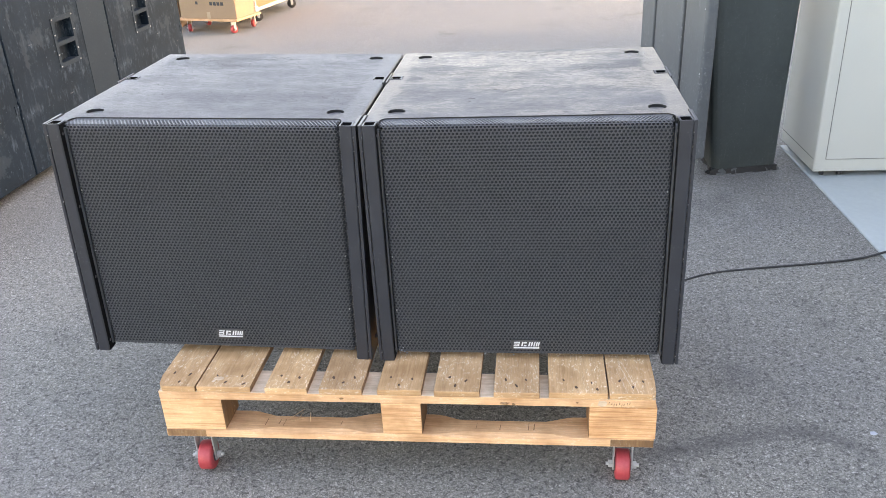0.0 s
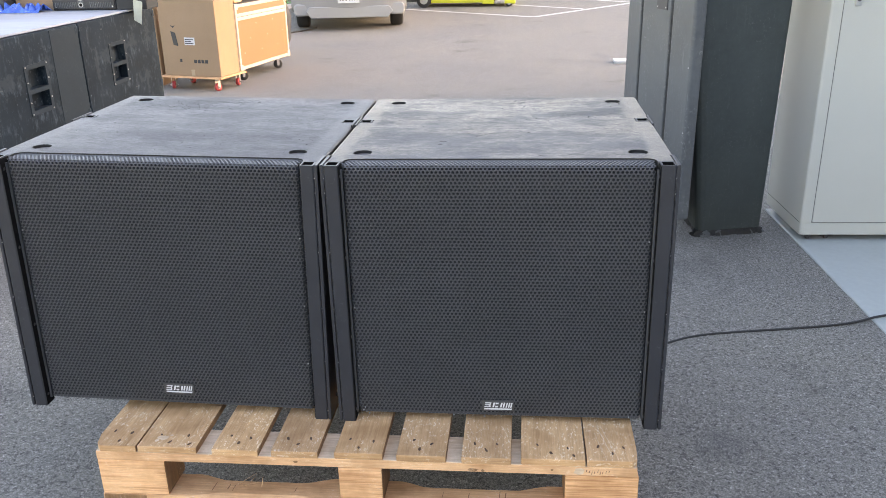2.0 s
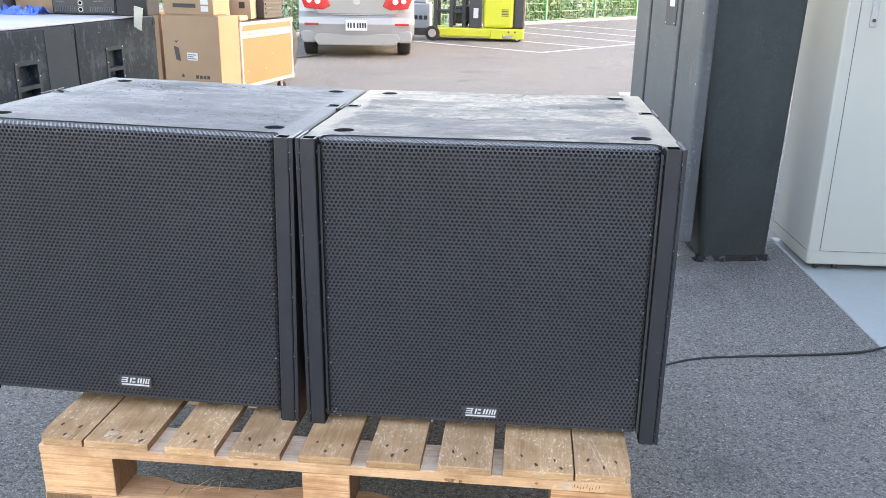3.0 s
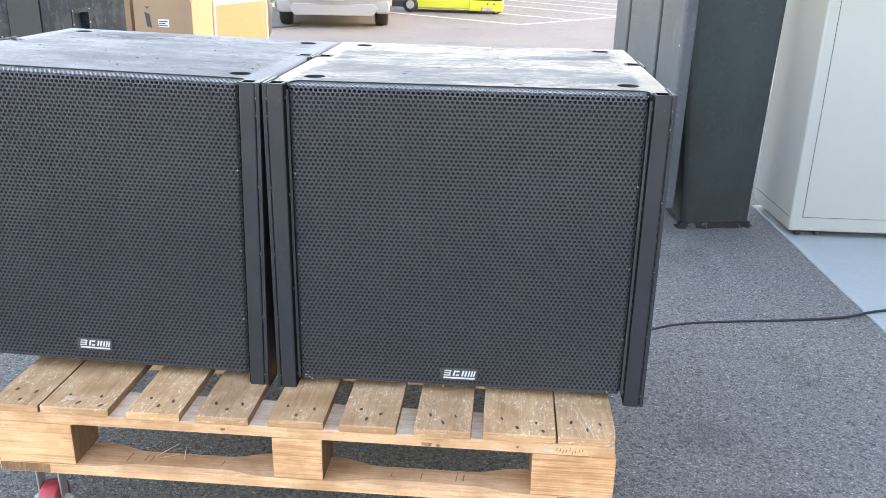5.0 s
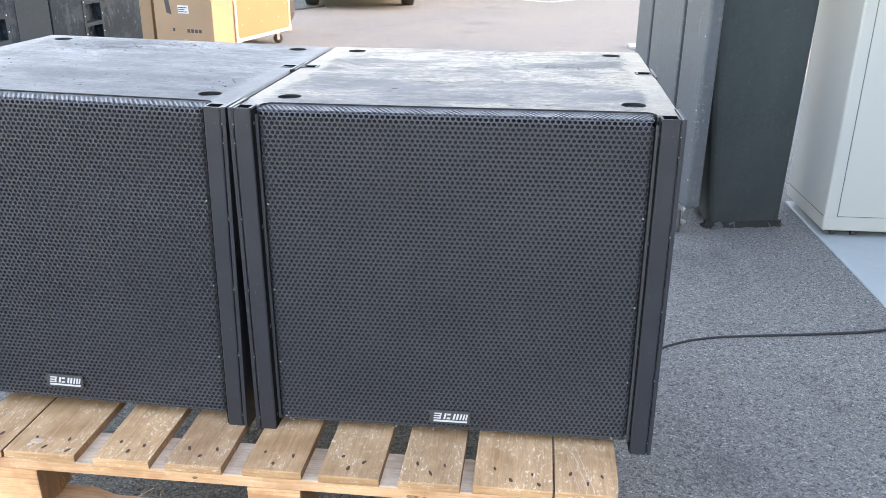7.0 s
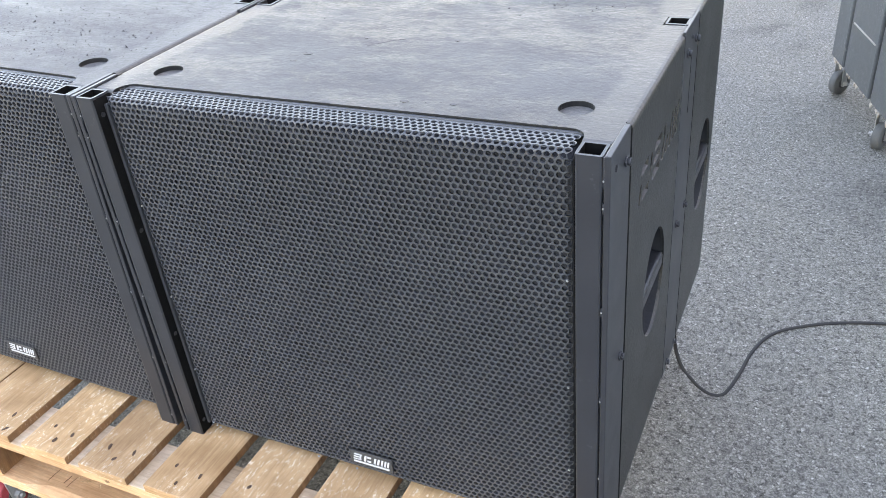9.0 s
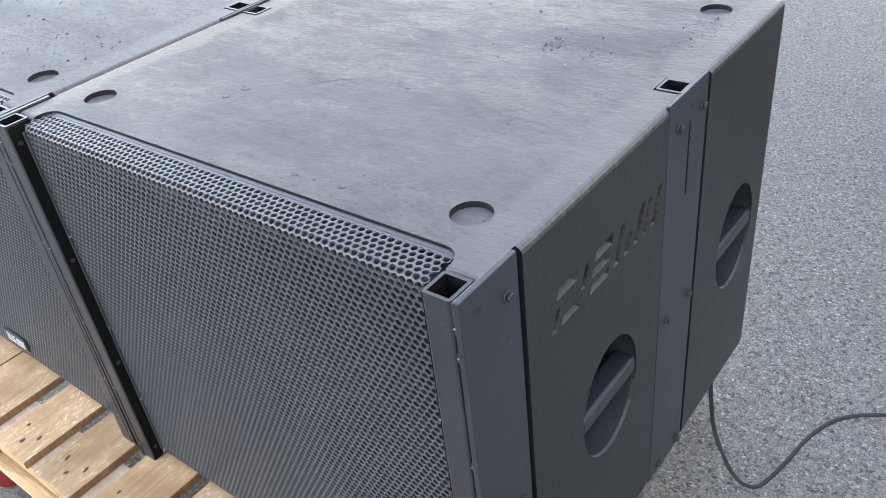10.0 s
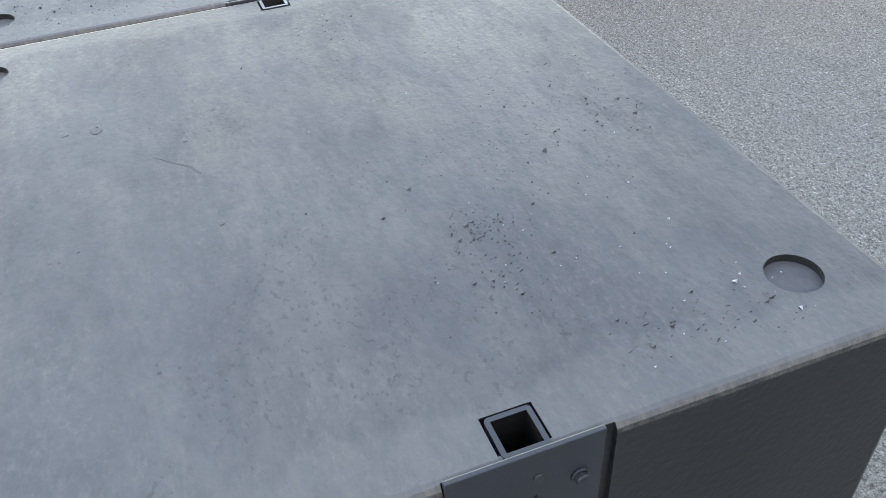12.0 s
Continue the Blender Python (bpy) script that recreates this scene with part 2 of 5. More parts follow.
    rim = mix(t, 1.0, ramp(t, up.outputs[2], [(0.1, 0.0), (0.3, 1.0), (0.9, 1.0), (0.98, 0.0)]), ramp(t, fleck, [(0.42, 0.05), (0.6, 0.6)]), "MULTIPLY")
    col = mix(t, rim, col, (0.14, 0.13, 0.11))
    t.links.new(col, b.inputs["Base Color"])
    r = mix(t, ramp(t, cloud, [(0.35, 0.0), (0.65, 1.0)]), (0.32,) * 3, (0.4,) * 3)
    rub = mix(t, 1.0, ramp(t, mix(t, 0.65, ragged, fleck), [(0.46, 0.0), (0.62, 0.8)]), flat, "MULTIPLY")
    r = mix(t, mix(t, 1.0, flat, (0.7,) * 3, "MULTIPLY"), r, (0.55,) * 3)
    r = mix(t, rub, r, (0.7,) * 3)
    t.links.new(r, b.inputs["Roughness"])
    scuff = mix(t, 0.55, ramp(t, ragged, [(0.42, 0.0), (0.58, 1.0)]), ramp(t, mix(t, 0.65, lines, fleck), [(0.47, 0.0), (0.6, 1.0)]))
    gloss = mix(t, mix(t, 1.0, scuff, flat, "MULTIPLY"), mix(t, flat, (0.36,) * 3, (0.17,) * 3), (0.06,) * 3)
    # dust and sky glare as a sheen, seen where the top is viewed low
    patch = ramp(t, tex_noise(t, co, 6.5, 12, 0.78, (0.5, 1.0, 1.0)), [(0.44, 0.15), (0.50, 0.6), (0.56, 1.0)])
    thick = ramp(t, raw.outputs[1], [(0.10, 0.8 * amount), (0.50, amount)])
    film = mix(t, 0.7, ramp(t, lines, [(0.40, 0.4), (0.54, 1.0)]), ramp(t, fleck, [(0.42, 0.1), (0.52, 1.0)]))
    film = mix(t, 1.0, mix(t, 1.0, film, patch, "MULTIPLY"), thick, "MULTIPLY")
    film = mix(t, 1.0, film, mix(t, crack, (0.3,) * 3, (1, 1, 1)), "MULTIPLY")
    film = mix(t, 1.0, film, flat, "MULTIPLY")
    film = mix(t, strip, film, (0.75 * amount,) * 3)
    t.links.new(film, b.inputs["Sheen Weight"])
    b.inputs["Sheen Roughness"].default_value = 0.28
    b.inputs["Sheen Tint"].default_value = (*tint, 1)
    t.links.new(gloss, b.inputs["Specular IOR Level"])
    bumped(t, b, [(peel, 0.5, 0.0014), (mix(t, 1.0, lines, flat, "MULTIPLY"), 0.06, 0.0012), (fleck, 0.2, 0.0008)])
    return m


def scuffed_plywood():
    """Old black painted plywood with scrapes and grey scuffs."""
    m, t, b = nodes_of("scuffed_black_plywood")
    co = t.nodes.new("ShaderNodeTexCoord").outputs["Object"]
    n1 = tex_noise(t, co, 3.0, 5, 0.6)
    n2 = tex_noise(t, co, 26, 8, 0.75, (1.0, 1.0, 0.35))
    n3 = tex_noise(t, co, 9, 6, 0.7)
    col = mix(t, ramp(t, n1, [(0.35, 0.0), (0.65, 1.0)]), (0.007, 0.0135, 0.0195), (0.013, 0.023, 0.0325))
    n4 = tex_noise(t, co, 60, 6, 0.75, (1.0, 1.0, 0.5))
    marks = mix(t, 1.0, ramp(t, n2, [(0.52, 0.0), (0.62, 1.0)]), ramp(t, n3, [(0.44, 0.0), (0.58, 0.75)]), "MULTIPLY")
    col = mix(t, marks, col, (0.065, 0.092, 0.115))
    col = mix(t, ramp(t, n4, [(0.62, 0.0), (0.67, 0.8)]), col, (0.125, 0.165, 0.195))
    bare = tex_noise(t, co, 4.2, 10, 0.72)
    col = mix(t, ramp(t, bare, [(0.555, 0.0), (0.575, 0.7)]), col, (0.030, 0.042, 0.050))
    t.links.new(col, b.inputs["Base Color"])
    b.inputs["Roughness"].default_value = 0.65
    b.inputs["Specular IOR Level"].default_value = 0.12
    bumped(t, b, [(n2, 0.3, 0.002)])
    return m


def rubbed_panel(name, dark, light, pale, wear, rough, spec=0.3):
    """Dark sheet or carpet, mottled, with pale rubbed specks and upright scratches."""
    m, t, b = nodes_of(name)
    co = t.nodes.new("ShaderNodeTexCoord").outputs["Object"]
    broad = tex_noise(t, co, 3.5, 6, 0.65)
    mottle = tex_noise(t, co, 38, 7, 0.75)
    grain = tex_noise(t, co, 190, 4, 0.7)
    scratch = tex_noise(t, co, 70, 5, 0.7, (1.0, 1.0, 0.08))
    col = mix(t, ramp(t, broad, [(0.32, 0.0), (0.68, 1.0)]), dark, light)
    col = mix(t, 0.5, col, ramp(t, mottle, [(0.34, dark), (0.66, light)]))
    col = mix(t, ramp(t, scratch, [(0.60, 0.0), (0.68, 0.35 * wear)]), col, pale)
    specks = mix(t, 1.0, ramp(t, tex_noise(t, co, 95, 6, 0.78), [(0.55, 0.0), (0.62, 1.0)]), ramp(t, tex_noise(t, co, 6, 6, 0.7), [(0.46, 0.0), (0.62, wear)]), "MULTIPLY")
    col = mix(t, specks, col, pale)
    t.links.new(col, b.inputs["Base Color"])
    t.links.new(ramp(t, mottle, [(0.3, rough - 0.12), (0.7, rough + 0.12)]), b.inputs["Roughness"])
    b.inputs["Specular IOR Level"].default_value = spec
    bumped(t, b, [(grain, 0.25, 0.0015), (mottle, 0.2, 0.003)])
    return m


ASPHALT = asphalt_material()
CONCRETE = plain("painted_concrete", (0.28, 0.315, 0.31), (0.37, 0.405, 0.395), 0.6, big=1.5, fine=40, bump=0.1)
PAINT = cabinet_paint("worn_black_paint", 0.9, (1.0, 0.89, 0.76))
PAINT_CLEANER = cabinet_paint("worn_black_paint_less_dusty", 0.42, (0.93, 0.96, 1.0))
STEEL_BLACK = plain("black_powder_coat", (0.0165, 0.018, 0.0225), (0.025, 0.0275, 0.034), 0.36, big=12, fine=300, bump=0.1, depth=0.0005, scuff=(0.075, 0.08, 0.085))
MESH_BLACK = plain("black_grille_coat", (0.0365, 0.0393, 0.045), (0.0495, 0.0535, 0.0613), 0.4, big=6, fine=400, bump=0.05, depth=0.0003, spec=0.7)
FOAM = plain("black_foam", (0.0245, 0.0261, 0.0295), (0.0375, 0.04, 0.0452), 0.95, big=20, fine=300, bump=0.4, spec=0.1)
PLANK = wood_material("weathered_pine", (0.49, 0.28, 0.135), (0.74, 0.46, 0.245), 1, 0.26, 0.8)
BEAM = wood_material("pale_pine", (0.64, 0.345, 0.17), (0.85, 0.52, 0.295), 0, 0.1, 0.25, 0.16)
BLOCK = wood_material("sawn_block_pine", (0.68, 0.35, 0.165), (0.92, 0.55, 0.3), 0, 0.1, 0.2, 0.45)
PALE = wood_material("bleached_pine", (0.58, 0.42, 0.29), (0.84, 0.65, 0.47), 0, 0.12, 0.4)
END_GRAIN = wood_material("cut_pine_end", (0.46, 0.24, 0.105), (0.72, 0.43, 0.22), 0, 0.25, 0.5)
# brown for knots and saw marks, and for shade painted on board sides
DARK_WOOD_AND_SHADE = wood_material("brown_end_grain", (0.2, 0.1, 0.045), (0.36, 0.19, 0.085), 2, 0.2, 0.2)
# near-black that paints in the shade inside tubes, sockets and posts
SHADE_BLACK = plain("raw_black_steel", (0.004, 0.004, 0.004), (0.007, 0.007, 0.007), 0.9, big=20, fine=200, spec=0.1)
RUST = plain("rusty_nail", (0.035, 0.020, 0.014), (0.13, 0.065, 0.035), 0.7, big=160, fine=400)
RED = plain("red_polyurethane", (0.3, 0.024, 0.03), (0.46, 0.06, 0.065), 0.5, big=45, fine=200)
ZINC = plain("zinc_plate", (0.34, 0.345, 0.34), (0.52, 0.52, 0.51), 0.4, metal=0.6, big=30, fine=300, bump=0.05)
RUBBER = plain("black_rubber", (0.012, 0.012, 0.012), (0.025, 0.025, 0.026), 0.7, big=20, fine=200)
WHITE = plain("white_print", (0.46, 0.47, 0.48), (0.58, 0.59, 0.6), 0.5, big=60, fine=400, bump=0.02)
CARD = plain("cardboard", (0.265, 0.167, 0.097), (0.34, 0.222, 0.135), 0.8, big=2.5, fine=90, bump=0.1)
CARD_PALE = plain("pale_cardboard", (0.35, 0.25, 0.16), (0.43, 0.31, 0.2), 0.8, big=2.5, fine=90, bump=0.1)
LAMINATE = plain("orange_laminate", (0.225, 0.086, 0.032), (0.285, 0.113, 0.045), 0.5, big=3, fine=80, bump=0.08)
EDGING = plain("worn_case_edging", (0.36, 0.30, 0.24), (0.48, 0.42, 0.35), 0.5, big=6, fine=90, bump=0.1)
ALU = plain("aluminium", (0.36, 0.35, 0.33), (0.5, 0.49, 0.46), 0.45, metal=0.6, big=20, fine=200, bump=0.05)
STACK = scuffed_plywood()
PATCH = plain("grey_repaint", (0.017, 0.026, 0.033), (0.028, 0.039, 0.047), 0.6, big=6, fine=90, bump=0.1, spec=0.1, scuff=(0.045, 0.06, 0.07))
TALL = rubbed_panel("dark_grey_carpet", (0.026, 0.035, 0.0355), (0.050, 0.061, 0.0605), (0.12, 0.127, 0.122), 0.5, 0.7)
GREY_TYRE = plain("grey_rubber", (0.07, 0.072, 0.072), (0.13, 0.132, 0.13), 0.7, big=20, fine=200)
TALL_GREY = rubbed_panel("grey_case_laminate", (0.060, 0.066, 0.070), (0.102, 0.110, 0.114), (0.24, 0.245, 0.245), 0.75, 0.55)
LOCKER = plain("white_enamel", (0.375, 0.379, 0.348), (0.425, 0.429, 0.392), 0.38, big=1.5, fine=200, bump=0.02)
SHEET = plain("white_board", (0.25, 0.275, 0.305), (0.37, 0.395, 0.43), 0.6, big=5, fine=45, stretch=(0.3, 1.0, 1.0))
PAPER = plain("yellowed_paper", (0.40, 0.40, 0.31), (0.52, 0.52, 0.43), 0.8, big=30, fine=200, bump=0.05)
BLUE = plain("blue_plastic_sheet", (0.012, 0.06, 0.34), (0.06, 0.2, 0.62), 0.3, big=12, fine=60, bump=0.4)
SILVER = plain("silver_car_paint", (0.28, 0.28, 0.28), (0.33, 0.33, 0.325), 0.3, metal=0.4, big=1, fine=300, bump=0.01)
TRIM = plain("dark_plastic", (0.03, 0.03, 0.032), (0.05, 0.05, 0.052), 0.6, big=8, fine=150)
LENS = plain("red_lens", (0.4, 0.02, 0.02), (0.55, 0.05, 0.05), 0.15, big=8, fine=150, bump=0.02)
CLEAR = plain("pale_lens", (0.55, 0.5, 0.5), (0.7, 0.66, 0.66), 0.15, big=8, fine=150, bump=0.02)
GLASS = plain("dark_car_glass", (0.01, 0.012, 0.013), (0.02, 0.022, 0.024), 0.08, big=1, fine=50, bump=0.0)
LIME = plain("lime_green_paint", (0.46, 0.48, 0.02), (0.55, 0.56, 0.05), 0.4, big=2, fine=120, bump=0.03)
GREEN = plain("green_coated_wire", (0.05, 0.3, 0.1), (0.08, 0.4, 0.15), 0.45, big=4, fine=100)
LEAF = plain("leaves", (0.08, 0.12, 0.05), (0.17, 0.22, 0.10), 0.6, big=0.8, fine=9, bump=0.1)
LINE = plain("road_paint", (0.36, 0.36, 0.345), (0.52, 0.52, 0.5), 0.7, big=3, fine=50, bump=0.2)
WALL = plain("grey_render", (0.37, 0.385, 0.40), (0.45, 0.465, 0.48), 0.85, big=0.6, fine=30, bump=0.2)
TAR = plain("tar", (0.12, 0.118, 0.114), (0.165, 0.162, 0.158), 0.7, big=4, fine=60)
BAR = plain("dark_print", (0.02, 0.02, 0.022), (0.04, 0.04, 0.042), 0.6, big=40, fine=200, bump=0.0)
LILAC = plain("lilac_cloth", (0.2, 0.15, 0.3), (0.35, 0.28, 0.45), 0.9, big=20, fine=90, bump=0.4)


# ---- building blocks ----
def thing(name, label, category, m=None, group="", kind=""):
    ob = new(name)
    ob.empty_display_size = 0.05
    if m is not None:
        ob.matrix_world = m
    return tagged(ob, label, category, group, kind)


def part(name, bm, material, parent=None, label="", smooth=False, inner=None):
    me = bpy.data.meshes.new(name)
    bmesh.ops.recalc_face_normals(bm, faces=bm.faces)
    bm.to_mesh(me)
    bm.free()
    me.materials.append(material)
    if inner is not None:
        me.materials.append(inner)
    if smooth:
        for p in me.polygons:
            p.use_smooth = True
    ob = new(name, me)
    if parent is not None:
        ob.parent = parent
    if label:
        ob["label"] = label
    return ob


def again(ob, m, parent=None):
    """One more object on the same mesh."""
    o = new(ob.name.split(".")[0], ob.data)
    if parent is not None:
        o.parent = parent
    o.matrix_local = m
    if "label" in ob:
        o["label"] = ob["label"]
    return o


def box(lo, hi, bevel=0.0, bm=None, segments=2):
    one = bmesh.new()
    bmesh.ops.create_cube(one, size=1.0)
    for v in one.verts:
        v.co = Vector([(lo[i] + hi[i]) / 2 + v.co[i] * (hi[i] - lo[i]) for i in range(3)])
    if bevel:
        bmesh.ops.bevel(one, geom=one.edges[:], offset=bevel, segments=segments, affect="EDGES", profile=0.5)
    return join(bm, one)


def join(bm, one):
    if bm is None:
        return one
    me = bpy.data.meshes.new("temp")
    one.to_mesh(me)
    one.free()
    bm.from_mesh(me)
    bpy.data.meshes.remove(me)
    return bm


def tube(p, q, r, n=16, bm=None, r2=None, bevel=0.0):
    """A solid round bar from p to q."""
    one = bmesh.new()
    p, q = Vector(p), Vector(q)
    bmesh.ops.create_cone(one, cap_ends=True, segments=n, radius1=r, radius2=r if r2 is None else r2, depth=(q - p).length)
    if bevel:
        caps = [ed for ed in one.edges if len(ed.link_faces) == 2 and any(len(f.verts) > 4 for f in ed.link_faces)]
        bmesh.ops.bevel(one, geom=caps, offset=bevel, segments=2, affect="EDGES", profile=0.5)
    one.transform(Matrix.Translation((p + q) / 2) @ (q - p).to_track_quat("Z", "Y").to_matrix().to_4x4())
    return join(bm, one)


def prism(points, lo, hi, axis=2, bevel=0.0, bm=None):
    """An outline in a plane, given depth along the axis."""
    one = bmesh.new()
    place = {0: lambda a, b, c: (c, a, b), 1: lambda a, b, c: (a, c, b), 2: lambda a, b, c: (a, b, c)}[axis]
    low = [one.verts.new(place(a, b, lo)) for a, b in points]
    top = [one.verts.new(place(a, b, hi)) for a, b in points]
    one.faces.new(low)
    one.faces.new(top)
    for i in range(len(points)):
        j = (i + 1) % len(points)
        one.faces.new((low[i], low[j], top[j], top[i]))
    bmesh.ops.recalc_face_normals(one, faces=one.faces)
    if bevel:
        bmesh.ops.bevel(one, geom=one.edges[:], offset=bevel, segments=2, affect="EDGES", profile=0.5)
    return join(bm, one)


def rounded(x0, y0, x1, y1, r, n=5):
    pts = []
    for cx, cy, s in ((x1 - r, y0 + r, -90), (x1 - r, y1 - r, 0), (x0 + r, y1 - r, 90), (x0 + r, y0 + r, 180)):
        for k in range(n + 1):
            w = radians(s + 90 * k / n)
            pts.append((cx + r * math.cos(w), cy + r * math.sin(w)))
    return pts


def carved(bm, cutter):
    """bm with the cutter's shells taken away; both are used up."""
    obs = []
    for name, b in (("carving", bm), ("cutter", cutter)):
        bmesh.ops.recalc_face_normals(b, faces=b.faces)
        me = bpy.data.meshes.new(name)
        b.to_mesh(me)
        b.free()
        obs.append(new(name, me))
    mod = obs[0].modifiers.new("cut", "BOOLEAN")
    mod.operation, mod.object, mod.solver = "DIFFERENCE", obs[1], "EXACT"
    mod.use_self = True
    deps = bpy.context.evaluated_depsgraph_get()
    me = bpy.data.meshes.new_from_object(obs[0].evaluated_get(deps))
    out = bmesh.new()
    out.from_mesh(me)
    for o in obs:
        old = o.data
        bpy.data.objects.remove(o)
        bpy.data.meshes.remove(old)
    bpy.data.meshes.remove(me)
    return out


def cord(name, pts, r, material, parent=None):
    cu = bpy.data.curves.new(name, "CURVE")
    cu.dimensions, cu.bevel_depth, cu.bevel_resolution, cu.resolution_u = "3D", r, 3, 10
    sp = cu.splines.new("BEZIER")
    sp.bezier_points.add(len(pts) - 1)
    for b, p in zip(sp.bezier_points, pts):
        b.co = p
        b.handle_left_type = b.handle_right_type = "AUTO"
    cu.materials.append(material)
    ob = new(name, cu)
    if parent is not None:
        ob.parent = parent
    return ob


# ---- ground and setting ----
def ground_height(x, y):
    """The yard rises a little under the pallet."""
    return 0.016 * (x - 0.1) * math.exp(-((x - 0.1) ** 2 + (y - 0.3) ** 2) / 1.2)


def build_ground():
    xs = sorted(set([-90, -40, -20, -10, -6, 6, 10, 20, 40, 90] + [round(-4 + 0.25 * i, 2) for i in range(33)]))
    ys = sorted(set([-60, -30, -15, -8, 8, 12, 20, 40, 80, 140] + [round(-4 + 0.25 * i, 2) for i in range(33)]))
    bm = bmesh.new()
    grid = [[bm.verts.new((x, y, ground_height(x, y))) for x in xs] for y in ys]
    for j in range(len(ys) - 1):
        for i in range(len(xs) - 1):
            bm.faces.new((grid[j][i], grid[j][i + 1], grid[j + 1][i + 1], grid[j + 1][i]))
    tagged(part("ground", bm, ASPHALT, None, smooth=True), "grey coarse asphalt yard with faint stains", "ground", kind="structure")


build_ground()
tagged(part("pavement", prism([(1.640, 2.45), (1.997, -8.0), (9.0, -8.0), (9.0, 2.45)], -0.05, 0.008, 2, 0.003), CONCRETE), "pale grey-green painted concrete slab beside the asphalt", "floor", kind="structure")
# unseen wall, added to keep the low sun off the near yard
tagged(part("wall_east", box((4.2, -9, 0.0), (4.5, 6.2, 3.6), 0.01), WALL), "plain grey wall out of view, added to block the low sun", "wall", kind="structure")


def road_line(p, q, w=0.11):
    p, q = Vector((*p, 0.0)), Vector((*q, 0.0))
    d = (q - p).normalized()
    n = Vector((-d.y, d.x, 0)) * w / 2
    bm = bmesh.new()
    steps = 12
    rng = random.Random(int(abs(p.x * 91 + p.y * 37)))
    a = [bm.verts.new(p.lerp(q, i / steps) + n * rng.uniform(0.85, 1.05) + Vector((0, 0, 0.004))) for i in range(steps + 1)]
    b = [bm.verts.new(p.lerp(q, i / steps) - n * rng.uniform(0.85, 1.05) + Vector((0, 0, 0.004))) for i in range(steps + 1)]
    for i in range(steps):
        bm.faces.new((a[i], a[i + 1], b[i + 1], b[i]))
    tagged(part("road_marking", bm, LINE), "worn white painted parking bay line on asphalt", "road marking", "parking bay lines", "structure")


for p, q in (((0.59, 12.39), (-5.0, 16.4)), ((0.59, 12.39), (6.5, 20.4)), ((1.46, 13.76), (-1.6, 16.3)), ((2.45, 15.08), (-0.8, 18.3)),
             ((3.5, 16.0), (-0.6, 20.3)), ((5.3, 16.6), (1.2, 20.65)), ((1.2, 20.65), (-1.0, 20.1))):
    road_line(p, q)


def asphalt_seam(pts, w):
    """A tarred joint between two layings of asphalt."""
    rng = random.Random(6)
    bm = bmesh.new()
    prev = None
    for (x0, y0), (x1, y1) in zip(pts, pts[1:]):
        for k in range(12):
            x, y = x0 + (x1 - x0) * k / 12, y0 + (y1 - y0) * k / 12 + rng.uniform(-0.03, 0.03)
            now = (bm.verts.new((x, y, 0.004)), bm.verts.new((x, y + w * rng.uniform(0.4, 1.2), 0.004)))
            if prev:
                bm.faces.new((prev[0], now[0], now[1], prev[1]))
            prev = now
    tagged(part("asphalt_joint", bm, TAR), "thin dark tarred joint across the asphalt", "road joint", kind="structure")


asphalt_seam([(-2.6, 10.2), (-1.4, 9.03), (-0.46, 8.18), (1.39, 7.43), (2.6, 7.1)], 0.014)


# ---- the two bass cabinets ----
HALF, HEIGHT, DEPTH = 0.364, 0.607, 0.736
RIVET_HEIGHTS = (0.022, 0.150, 0.282, 0.415, 0.548)


